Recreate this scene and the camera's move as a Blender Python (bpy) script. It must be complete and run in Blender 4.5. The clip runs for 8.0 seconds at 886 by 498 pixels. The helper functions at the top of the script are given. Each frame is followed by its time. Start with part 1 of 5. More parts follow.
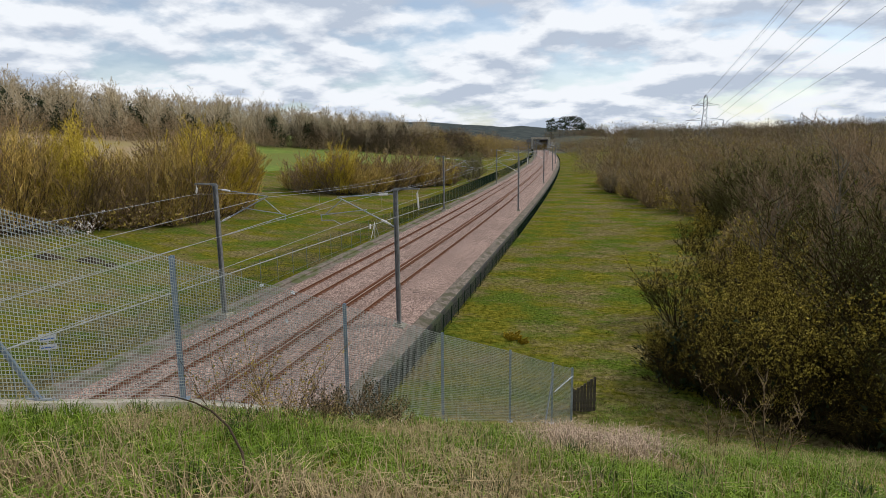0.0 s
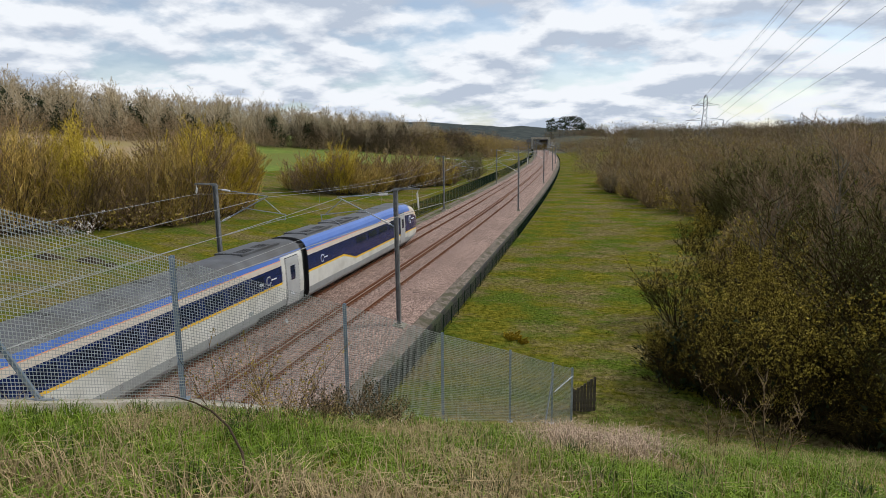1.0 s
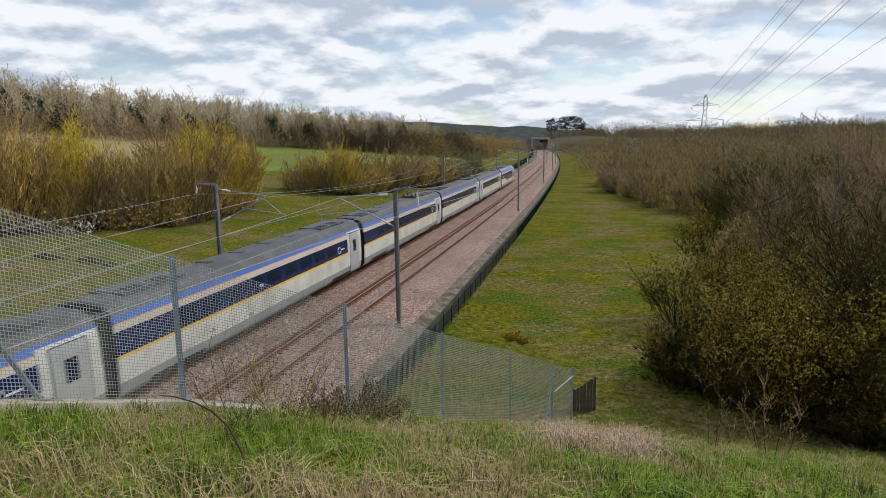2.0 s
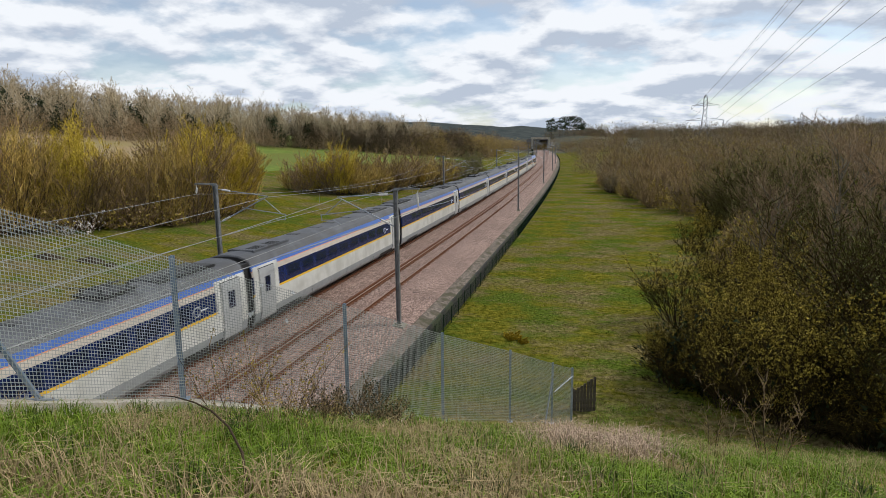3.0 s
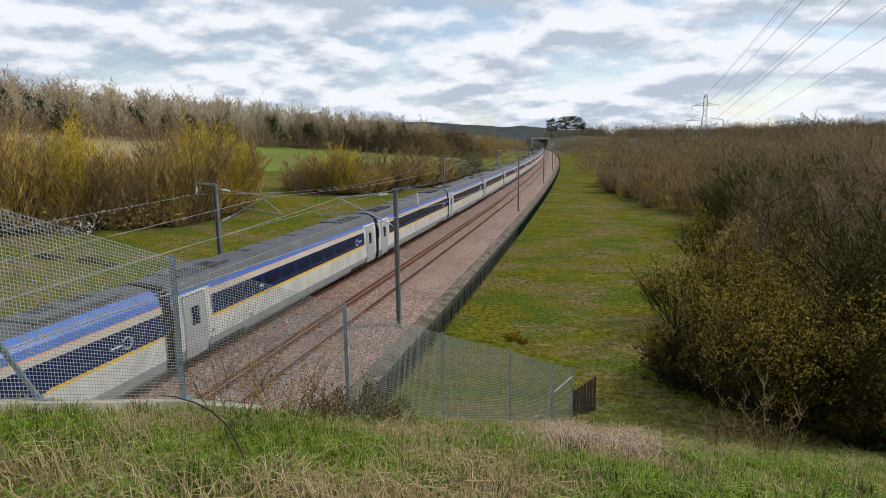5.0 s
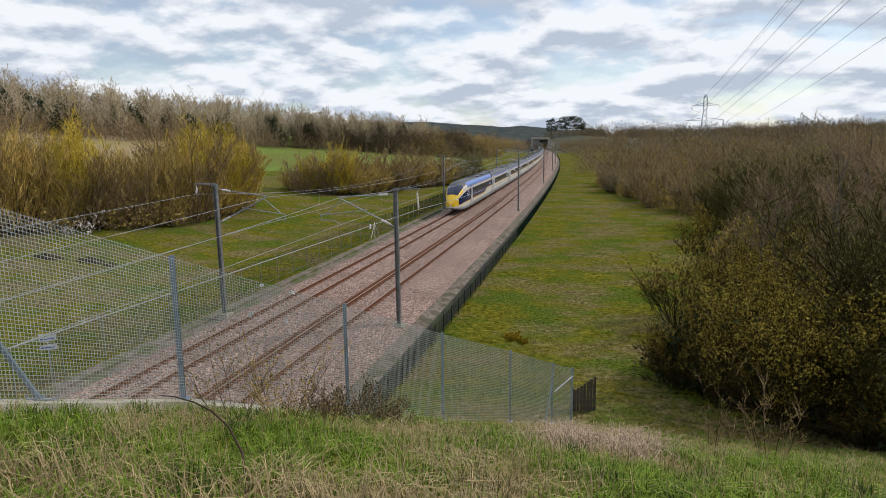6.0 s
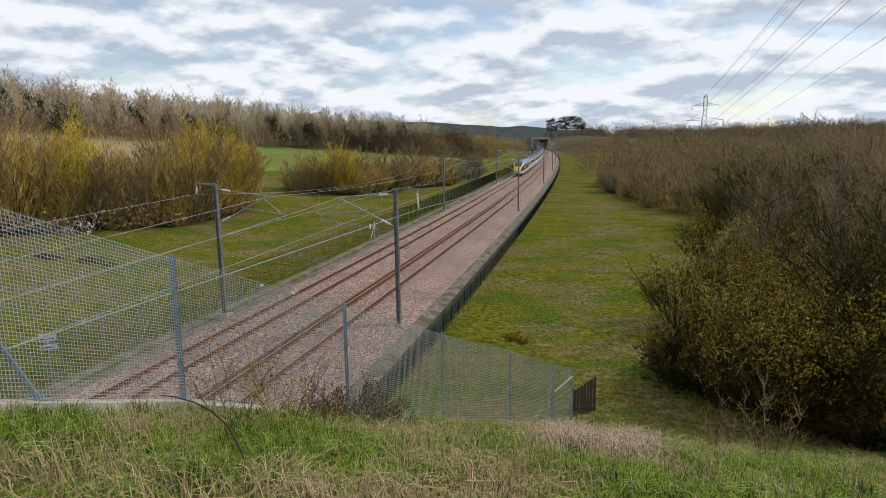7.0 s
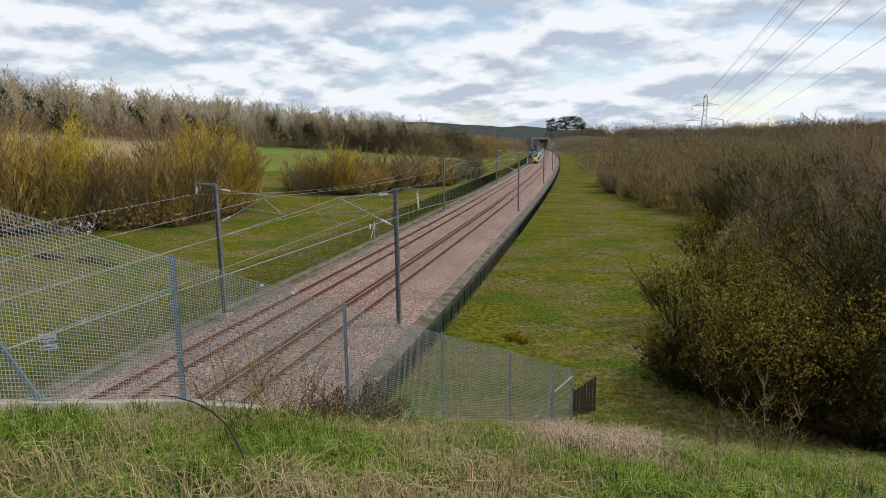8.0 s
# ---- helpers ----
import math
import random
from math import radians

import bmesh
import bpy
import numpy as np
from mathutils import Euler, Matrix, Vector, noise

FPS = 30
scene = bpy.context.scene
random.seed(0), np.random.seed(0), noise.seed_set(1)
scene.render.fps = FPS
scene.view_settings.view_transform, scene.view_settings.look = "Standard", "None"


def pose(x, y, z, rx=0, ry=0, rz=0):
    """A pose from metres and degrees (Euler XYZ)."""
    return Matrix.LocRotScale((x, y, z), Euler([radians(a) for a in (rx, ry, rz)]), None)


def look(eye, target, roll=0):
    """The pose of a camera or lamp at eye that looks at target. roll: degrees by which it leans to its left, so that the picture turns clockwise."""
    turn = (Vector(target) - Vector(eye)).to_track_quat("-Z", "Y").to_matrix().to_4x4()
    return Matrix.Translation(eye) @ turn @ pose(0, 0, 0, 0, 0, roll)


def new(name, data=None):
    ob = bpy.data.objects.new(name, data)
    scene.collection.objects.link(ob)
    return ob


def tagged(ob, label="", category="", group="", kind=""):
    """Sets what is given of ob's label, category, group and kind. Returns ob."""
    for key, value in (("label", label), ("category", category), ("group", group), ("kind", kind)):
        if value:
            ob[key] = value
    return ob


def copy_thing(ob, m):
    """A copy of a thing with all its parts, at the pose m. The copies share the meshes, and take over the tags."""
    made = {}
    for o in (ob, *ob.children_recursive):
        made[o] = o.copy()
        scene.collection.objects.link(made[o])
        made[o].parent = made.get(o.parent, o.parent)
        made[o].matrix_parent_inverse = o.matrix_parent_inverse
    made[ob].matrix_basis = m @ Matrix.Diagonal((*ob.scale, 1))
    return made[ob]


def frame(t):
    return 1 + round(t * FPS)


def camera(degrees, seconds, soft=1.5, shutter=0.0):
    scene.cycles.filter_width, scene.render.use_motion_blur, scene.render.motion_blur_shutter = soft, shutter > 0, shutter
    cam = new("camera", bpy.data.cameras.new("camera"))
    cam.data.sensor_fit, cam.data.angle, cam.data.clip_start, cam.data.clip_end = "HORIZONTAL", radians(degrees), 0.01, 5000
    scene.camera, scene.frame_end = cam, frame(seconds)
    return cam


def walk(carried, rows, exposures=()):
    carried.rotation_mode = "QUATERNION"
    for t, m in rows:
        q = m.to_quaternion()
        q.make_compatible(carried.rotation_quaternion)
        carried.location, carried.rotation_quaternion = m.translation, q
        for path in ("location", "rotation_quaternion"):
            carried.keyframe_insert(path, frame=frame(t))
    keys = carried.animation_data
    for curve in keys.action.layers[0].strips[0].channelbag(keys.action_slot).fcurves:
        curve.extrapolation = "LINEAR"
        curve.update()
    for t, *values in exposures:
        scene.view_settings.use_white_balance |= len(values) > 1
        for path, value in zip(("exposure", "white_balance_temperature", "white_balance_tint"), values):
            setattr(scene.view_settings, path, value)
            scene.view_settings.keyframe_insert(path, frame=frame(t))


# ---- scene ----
cam = camera(72.17, 8.0, soft=0.6, shutter=0.06)
EYE = (18.372, 0.0, 9.806)
AXIS = Matrix(((0.9697, -0.0299, 0.2428), (0.2442, 0.1623, -0.9560), (-0.0101, 0.9863, 0.1640))).to_4x4()
SHOT = Matrix.Translation(EYE) @ AXIS
walk(cam, [(0.0, SHOT), (8.0, SHOT)])

# ---------------------------------------------------------------- sky, sun, exposure
scene.view_settings.exposure = -0.19
SUN_AZ, SUN_EL = radians(52), radians(43)          # clockwise from +y, above the horizon


def make_world():
    w = bpy.data.worlds.new("sky")
    scene.world = w
    w.use_nodes = True
    nt = w.node_tree
    nt.nodes.clear()
    N = nt.nodes.new
    L = nt.links.new
    sky = N("ShaderNodeTexSky")
    sky.sky_type, sky.sun_disc = "NISHITA", False
    sky.sun_elevation, sky.sun_rotation = SUN_EL, SUN_AZ
    gain = N("ShaderNodeVectorMath")
    gain.operation = "SCALE"
    gain.inputs["Scale"].default_value = 0.15
    L(sky.outputs[0], gain.inputs[0])
    tc = N("ShaderNodeTexCoord")
    xyz = N("ShaderNodeSeparateXYZ")
    L(tc.outputs["Generated"], xyz.inputs[0])

    def calc(op, a, b):
        n = N("ShaderNodeMath")
        n.operation = op
        for k, v in enumerate((a, b)):
            if isinstance(v, (int, float)):
                n.inputs[k].default_value = v
            else:
                L(v, n.inputs[k])
        return n.outputs[0]
    # a flat layer of cloud seen from below: directions spread over a plane
    spread = calc("DIVIDE", 1.0, calc("ADD", calc("MAXIMUM", xyz.outputs[2], 0.0), 0.26))

    def layer(stretch_by):
        k = calc("MULTIPLY", spread, stretch_by)
        v = N("ShaderNodeVectorMath")
        v.operation = "SCALE"
        L(tc.outputs["Generated"], v.inputs[0])
        L(k, v.inputs["Scale"])
        w = N("ShaderNodeVectorMath")
        w.operation = "MULTIPLY"
        w.inputs[1].default_value = (1, 1, 0)
        L(v.outputs[0], w.inputs[0])
        n = N("ShaderNodeTexNoise")
        n.inputs["Scale"].default_value, n.inputs["Detail"].default_value = 2.1, 9
        n.inputs["Roughness"].default_value, n.inputs["Distortion"].default_value = 0.53, 0.0
        L(w.outputs[0], n.inputs["Vector"])
        return n.outputs[0]
    here, above = layer(1.0), layer(0.955)
    cover = N("ShaderNodeValToRGB")
    cover.color_ramp.elements[0].position, cover.color_ramp.elements[1].position = 0.39, 0.48
    cover.color_ramp.elements[0].color = (0.30, 0.30, 0.30, 1)
    L(here, cover.inputs[0])
    lit = calc("ADD", calc("MULTIPLY", calc("SUBTRACT", here, above), 3.0), calc("SUBTRACT", 1.03, here))
    tone = N("ShaderNodeValToRGB")
    e = tone.color_ramp.elements
    e[0].position, e[0].color = 0.36, (0.57, 0.65, 0.78, 1)
    e[1].position, e[1].color = 0.64, (1.03, 1.07, 1.13, 1)
    L(lit, tone.inputs[0])
    mix = N("ShaderNodeMix")
    mix.data_type = "RGBA"
    L(cover.outputs[0], mix.inputs["Factor"])
    L(gain.outputs[0], mix.inputs[6])
    L(tone.outputs[0], mix.inputs[7])
    bg = N("ShaderNodeBackground")
    L(mix.outputs[2], bg.inputs[0])
    out = N("ShaderNodeOutputWorld")
    L(bg.outputs[0], out.inputs[0])


make_world()
sun = new("sun", bpy.data.lights.new("sun", "SUN"))
sun.data.energy, sun.data.angle, sun.data.color = 2.9, radians(4), (1.0, 0.96, 0.89)
sun.matrix_world = look((math.sin(SUN_AZ) * 100, math.cos(SUN_AZ) * 100, math.tan(SUN_EL) * 100), (0, 0, 0))


# ---------------------------------------------------------------- materials
def material(name, a, b, scale=3.0, rough=0.8, metal=0.0, bump=0.0, bump_scale=40.0, spread=0.0, c=None, c_scale=0.2, island=0.0, spec=0.5):
    """Two colours mixed by noise at `scale`, a third in large patches; spread: brightness change from object to object."""
    m = bpy.data.materials.new(name)
    m.use_nodes = True
    nt = m.node_tree
    N, L = nt.nodes.new, nt.links.new
    p = nt.nodes["Principled BSDF"]
    p.inputs["Roughness"].default_value, p.inputs["Metallic"].default_value = rough, metal
    p.inputs["Specular IOR Level"].default_value = spec
    tc = N("ShaderNodeTexCoord")
    n = N("ShaderNodeTexNoise")
    n.inputs["Scale"].default_value, n.inputs["Detail"].default_value = scale, 6
    n.inputs["Roughness"].default_value = 0.65
    L(tc.outputs["Object"], n.inputs["Vector"])
    ramp = N("ShaderNodeValToRGB")
    e = ramp.color_ramp.elements
    e[0].position, e[0].color = 0.33, (*a, 1)
    e[1].position, e[1].color = 0.67, (*b, 1)
    L(n.outputs[0], ramp.inputs[0])
    col = ramp.outputs[0]
    if c:
        n3 = N("ShaderNodeTexNoise")
        n3.inputs["Scale"].default_value, n3.inputs["Detail"].default_value = c_scale, 5
        L(tc.outputs["Object"], n3.inputs["Vector"])
        r3 = N("ShaderNodeValToRGB")
        r3.color_ramp.elements[0].position, r3.color_ramp.elements[1].position = 0.45, 0.62
        L(n3.outputs[0], r3.inputs[0])
        mx = N("ShaderNodeMix")
        mx.data_type = "RGBA"
        mx.inputs[7].default_value = (*c, 1)
        L(r3.outputs[0], mx.inputs["Factor"])
        L(col, mx.inputs[6])
        col = mx.outputs[2]
    if spread or island:
        if island:
            src = N("ShaderNodeNewGeometry").outputs["Random Per Island"]
        else:
            src = N("ShaderNodeObjectInfo").outputs["Random"]
        k = N("ShaderNodeMapRange")
        s = island or spread
        k.inputs["To Min"].default_value, k.inputs["To Max"].default_value = 1 - s, 1 + s
        L(src, k.inputs["Value"])
        sc = N("ShaderNodeVectorMath")
        sc.operation = "SCALE"
        L(col, sc.inputs[0])
        L(k.outputs[0], sc.inputs["Scale"])
        col = sc.outputs[0]
    L(col, p.inputs["Base Color"])
    if bump:
        nb = N("ShaderNodeTexNoise")
        nb.inputs["Scale"].default_value, nb.inputs["Detail"].default_value = bump_scale, 4
        L(tc.outputs["Object"], nb.inputs["Vector"])
        bp = N("ShaderNodeBump")
        bp.inputs["Strength"].default_value, bp.inputs["Distance"].default_value = bump, 0.05
        L(nb.outputs[0], bp.inputs["Height"])
        L(bp.outputs[0], p.inputs["Normal"])
    return m


def meadow_material():
    """Short turf: green and yellow-green at hand's width, moss and straw in patches, worn brown ground in larger ones."""
    m = bpy.data.materials.new("meadow_grass")
    m.use_nodes = True
    nt = m.node_tree
    N, L = nt.nodes.new, nt.links.new
    p = nt.nodes["Principled BSDF"]
    p.inputs["Roughness"].default_value, p.inputs["Specular IOR Level"].default_value = 1.0, 0.0
    tc = N("ShaderNodeTexCoord")

    def grain(scale, detail, lo, hi, squash=(1, 1, 1), rough=0.6):
        mp = N("ShaderNodeMapping")
        mp.inputs["Scale"].default_value = squash
        L(tc.outputs["Object"], mp.inputs[0])
        n = N("ShaderNodeTexNoise")
        n.inputs["Scale"].default_value, n.inputs["Detail"].default_value, n.inputs["Roughness"].default_value = scale, detail, rough
        L(mp.outputs[0], n.inputs["Vector"])
        r = N("ShaderNodeMapRange")
        r.inputs["From Min"].default_value, r.inputs["From Max"].default_value = lo, hi
        L(n.outputs[0], r.inputs["Value"])
        return r.outputs[0]

    def blend(fac, a, b):
        mx = N("ShaderNodeMix")
        mx.data_type = "RGBA"
        L(fac, mx.inputs["Factor"])
        for k, c in ((6, a), (7, b)):
            if isinstance(c, tuple):
                mx.inputs[k].default_value = (*c, 1)
            else:
                L(c, mx.inputs[k])
        return mx.outputs[2]
    turf = blend(grain(5.0, 6, 0.35, 0.65), (0.024, 0.042, 0.005), (0.120, 0.158, 0.024))
    moss = blend(grain(3.0, 5, 0.35, 0.68), (0.050, 0.052, 0.005), (0.205, 0.180, 0.024))
    worn = blend(grain(4.0, 6, 0.35, 0.65), (0.052, 0.040, 0.014), (0.235, 0.190, 0.085))
    col = blend(grain(0.17, 7, 0.42, 0.55, (1, 1.3, 1), 0.7), turf, moss)
    col = blend(grain(0.11, 8, 0.47, 0.58, (1.1, 1.7, 1), 0.75), col, worn)
    L(col, p.inputs["Base Color"])
    nb = N("ShaderNodeTexNoise")
    nb.inputs["Scale"].default_value, nb.inputs["Detail"].default_value = 7, 5
    L(tc.outputs["Object"], nb.inputs["Vector"])
    bp = N("ShaderNodeBump")
    bp.inputs["Strength"].default_value, bp.inputs["Distance"].default_value = 1.0, 0.12
    L(nb.outputs[0], bp.inputs["Height"])
    L(bp.outputs[0], p.inputs["Normal"])
    return m


def ballast_material():
    m = bpy.data.materials.new("ballast")
    m.use_nodes = True
    nt = m.node_tree
    N, L = nt.nodes.new, nt.links.new
    p = nt.nodes["Principled BSDF"]
    p.inputs["Roughness"].default_value, p.inputs["Specular IOR Level"].default_value = 0.9, 0.2
    tc = N("ShaderNodeTexCoord")
    v = N("ShaderNodeTexVoronoi")
    v.inputs["Scale"].default_value = 15
    L(tc.outputs["Object"], v.inputs["Vector"])
    sep = N("ShaderNodeSeparateColor")
    L(v.outputs["Color"], sep.inputs[0])
    r = N("ShaderNodeValToRGB")
    e = r.color_ramp.elements
    e[0].position, e[0].color = 0.0, (0.045, 0.031, 0.026, 1)
    e[1].position, e[1].color = 1.0, (0.50, 0.36, 0.30, 1)
    x = e.new(0.5)
    x.color = (0.240, 0.156, 0.125, 1)
    L(sep.outputs[0], r.inputs[0])
    n = N("ShaderNodeTexNoise")
    n.inputs["Scale"].default_value, n.inputs["Detail"].default_value = 0.35, 6
    L(tc.outputs["Object"], n.inputs["Vector"])
    mr = N("ShaderNodeMapRange")
    mr.inputs["From Min"].default_value, mr.inputs["From Max"].default_value = 0.3, 0.7
    mr.inputs["To Min"].default_value, mr.inputs["To Max"].default_value = 0.8, 1.15
    L(n.outputs[0], mr.inputs["Value"])
    sc = N("ShaderNodeVectorMath")
    sc.operation = "SCALE"
    L(r.outputs[0], sc.inputs[0])
    L(mr.outputs[0], sc.inputs["Scale"])
    L(sc.outputs[0], p.inputs["Base Color"])
    bp = N("ShaderNodeBump")
    bp.inputs["Strength"].default_value, bp.inputs["Distance"].default_value = 0.9, 0.05
    bp.invert = True
    L(v.outputs["Distance"], bp.inputs["Height"])
    L(bp.outputs[0], p.inputs["Normal"])
    return m


GRASS = meadow_material()
FARLAND = material("far_woods_and_fields", (0.050, 0.042, 0.028), (0.10, 0.082, 0.052), 0.03, 0.95, c=(0.060, 0.080, 0.045), c_scale=0.004, spec=0.1)
BUD_MOSS = material("mossy_buds", (0.19, 0.145, 0.020), (0.52, 0.395, 0.070), 4, 0.85, island=0.6, spec=0.1)
# bluish grey puts the haze of distance into land past 1 km
FARHAZE = material("hazed_distant_ridge", (0.030, 0.040, 0.042), (0.085, 0.092, 0.085), 0.03, 0.95, spec=0.0)
BALLAST = ballast_material()
CESS = material("cess_gravel", (0.09, 0.075, 0.06), (0.24, 0.195, 0.165), 3.5, 0.95, bump=0.6, bump_scale=14, c=(0.09, 0.10, 0.04), c_scale=0.7, spec=0.15)
RAIL = material("rusty_rail", (0.085, 0.032, 0.016), (0.165, 0.070, 0.036), 6, 0.85, spec=0.15)
RAILTOP = material("worn_rail_head", (0.20, 0.115, 0.075), (0.30, 0.20, 0.145), 8, 0.5, 0.3)
SLEEPER = material("sleeper_concrete", (0.22, 0.155, 0.13), (0.36, 0.26, 0.22), 6, 0.9, bump=0.2, spread=0.15)
CONCRETE = material("weathered_concrete", (0.30, 0.27, 0.22), (0.50, 0.45, 0.38), 3, 0.9, bump=0.2, bump_scale=25, c=(0.20, 0.19, 0.13), c_scale=1.2)
VERGE = material("mossy_verge", (0.07, 0.058, 0.046), (0.27, 0.22, 0.185), 4.5, 0.95, bump=0.9, bump_scale=12, c=(0.085, 0.078, 0.05), c_scale=1.1, spec=0.1)
# near-black wall with dark green patches
DARKWALL = material("near_black_wall", (0.006, 0.006, 0.005), (0.024, 0.022, 0.016), 2.5, 0.9, bump=0.4, c=(0.03, 0.04, 0.012), c_scale=0.8)
GALV = material("galvanised_steel", (0.24, 0.27, 0.31), (0.36, 0.39, 0.43), 5, 0.5, 0.35, bump=0.05)
MASTSTEEL = material("mast_steel", (0.12, 0.125, 0.13), (0.26, 0.265, 0.27), 4, 0.5, 0.5)
POSTBLUE = material("blue_grey_post", (0.16, 0.23, 0.32), (0.24, 0.31, 0.40), 5, 0.5, 0.3, bump=0.05)
WIRE = material("fence_wire", (0.27, 0.30, 0.29), (0.40, 0.43, 0.42), 4, 0.5, 0.3)
SOIL = material("bare_soil", (0.018, 0.013, 0.008), (0.06, 0.043, 0.026), 6, 0.95, bump=0.5, spec=0.05)
GREENWIRE = material("green_fence_wire", (0.006, 0.016, 0.009), (0.014, 0.032, 0.017), 4, 0.8, spec=0.1)
CABLE = material("conductor", (0.20, 0.205, 0.20), (0.30, 0.305, 0.30), 4, 0.75, 0.0, spec=0.2)
DARKCABLE = material("power_line", (0.16, 0.165, 0.175), (0.22, 0.225, 0.235), 4, 0.8, 0.0, spec=0.1)
PORCELAIN = material("insulator", (0.55, 0.53, 0.50), (0.7, 0.68, 0.65), 6, 0.25)
PYLON = material("pylon_steel", (0.12, 0.125, 0.13), (0.19, 0.2, 0.2), 3, 0.6, 0.3)
WOOD = material("weathered_timber", (0.035, 0.028, 0.02), (0.12, 0.10, 0.075), 5, 0.9, bump=0.4, bump_scale=30)
# the train's paint
T_GREY = material("train_light_grey", (0.55, 0.55, 0.52), (0.64, 0.64, 0.60), 2, 0.35, c=(0.48, 0.48, 0.44), c_scale=0.8)
T_SKIRT = material("train_skirt_grey", (0.22, 0.235, 0.24), (0.30, 0.315, 0.32), 2, 0.5)
T_BLUE = material("train_dark_blue", (0.004, 0.013, 0.070), (0.006, 0.018, 0.090), 2, 0.2)
T_DOOR = material("train_door_grey", (0.33, 0.34, 0.345), (0.40, 0.41, 0.41), 2, 0.4)
T_SKY = material("train_mid_blue", (0.045, 0.12, 0.40), (0.06, 0.15, 0.47), 2, 0.3)
T_CREAM = material("train_cream", (0.50, 0.44, 0.37), (0.58, 0.52, 0.45), 2, 0.35)
T_YELLOW = material("train_yellow", (0.68, 0.42, 0.015), (0.76, 0.48, 0.02), 2, 0.35)
T_ORANGE = material("train_orange_line", (0.62, 0.27, 0.14), (0.66, 0.30, 0.16), 2, 0.4)
T_ROOF = material("train_roof_grey", (0.045, 0.048, 0.056), (0.085, 0.09, 0.10), 1.5, 0.6, c=(0.05, 0.05, 0.052), c_scale=0.6)
T_BLACK = material("train_black", (0.008, 0.008, 0.009), (0.02, 0.02, 0.02), 5, 0.6)
T_GLASS = material("train_dark_glass", (0.003, 0.008, 0.034), (0.005, 0.011, 0.045), 3, 0.06)
T_WHITE = material("train_white_mark", (0.6, 0.62, 0.66), (0.68, 0.70, 0.72), 3, 0.4)
# plants
FIELD_STRAW = material("stubble_field", (0.22, 0.155, 0.085), (0.34, 0.25, 0.15), 0.6, 0.95, bump=0.4, bump_scale=6, c=(0.25, 0.20, 0.09), c_scale=0.05, spec=0.05)
FIELD_GREEN = material("sown_field", (0.085, 0.125, 0.022), (0.165, 0.215, 0.045), 0.5, 0.95, bump=0.4, bump_scale=5, c=(0.13, 0.145, 0.035), c_scale=0.04, spec=0.05)
# dark copy of the concrete: the bridge's inner shade is in its colour
TUNNEL_SHADE = material("shaded_tunnel_concrete", (0.05, 0.05, 0.055), (0.10, 0.10, 0.105), 1.5, 0.9, bump=0.2)
BARK_BROWN = material("brown_bark", (0.055, 0.038, 0.024), (0.13, 0.095, 0.06), 5, 0.95, spread=0.3, spec=0.08)
BARK_GREY = material("grey_bark", (0.09, 0.08, 0.058), (0.22, 0.195, 0.145), 5, 0.95, spread=0.25, spec=0.08)
TWIG_OLIVE = material("olive_twigs", (0.38, 0.262, 0.078), (0.65, 0.465, 0.155), 3, 0.9, spread=0.3, spec=0.08)
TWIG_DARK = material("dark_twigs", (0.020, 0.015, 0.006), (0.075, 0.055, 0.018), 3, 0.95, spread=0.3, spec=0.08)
TWIG_UMBER = material("umber_twigs", (0.17, 0.118, 0.066), (0.37, 0.265, 0.160), 3, 0.95, spread=0.45, spec=0.08)
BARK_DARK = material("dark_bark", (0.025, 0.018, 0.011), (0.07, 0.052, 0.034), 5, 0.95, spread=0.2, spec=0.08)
WOOD_TWIG = material("pale_wood_twigs", (0.36, 0.29, 0.185), (0.58, 0.485, 0.33), 3, 0.95, spec=0.05)
WOOD_BARK = material("pale_wood_bark", (0.22, 0.19, 0.13), (0.42, 0.365, 0.27), 3, 0.95, spec=0.05)
POSTGREEN = material("faded_green_post", (0.09, 0.11, 0.08), (0.17, 0.19, 0.15), 3, 0.7)
TWIG_YELLOW = material("yellow_catkin_twigs", (0.42, 0.31, 0.045), (0.64, 0.49, 0.09), 3, 0.9, spread=0.2, spec=0.08)
TWIG_BROWN = material("reddish_twigs", (0.19, 0.128, 0.070), (0.36, 0.255, 0.155), 3, 0.9, spread=0.3, spec=0.08)
TWIG_GREY = material("grey_twigs", (0.16, 0.13, 0.085), (0.32, 0.265, 0.18), 3, 0.9, spread=0.25, spec=0.08)
BUD_OLIVE = material("olive_buds", (0.24, 0.185, 0.035), (0.44, 0.335, 0.075), 4, 0.8, island=0.4, spec=0.15)
BUD_YELLOW = material("yellow_catkins", (0.34, 0.25, 0.02), (0.55, 0.42, 0.05), 4, 0.8, island=0.3, spec=0.15)
BUD_GREEN = material("young_leaves", (0.085, 0.092, 0.022), (0.21, 0.205, 0.055), 4, 0.8, island=0.4, spec=0.15)
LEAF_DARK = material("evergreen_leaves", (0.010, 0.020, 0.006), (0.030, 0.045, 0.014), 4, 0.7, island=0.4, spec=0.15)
BLOSSOM = material("white_blossom", (0.6, 0.56, 0.52), (0.75, 0.72, 0.68), 4, 0.8)
BLADE_GREEN = material("green_blades", (0.072, 0.126, 0.007), (0.170, 0.240, 0.020), 2.5, 0.8, island=0.35, spec=0.2)
BLADE_SHORT = material("short_turf_blades", (0.040, 0.058, 0.004), (0.12, 0.135, 0.014), 2.5, 0.9, island=0.5, spec=0.03)
BLADE_DRY = material("straw_blades", (0.23, 0.165, 0.078), (0.42, 0.325, 0.175), 2.5, 0.85, island=0.3, spec=0.2)
BLADE_DARK = material("dark_tussock_blades", (0.018, 0.036, 0.004), (0.05, 0.085, 0.012), 2.5, 0.8, island=0.3, spec=0.2)
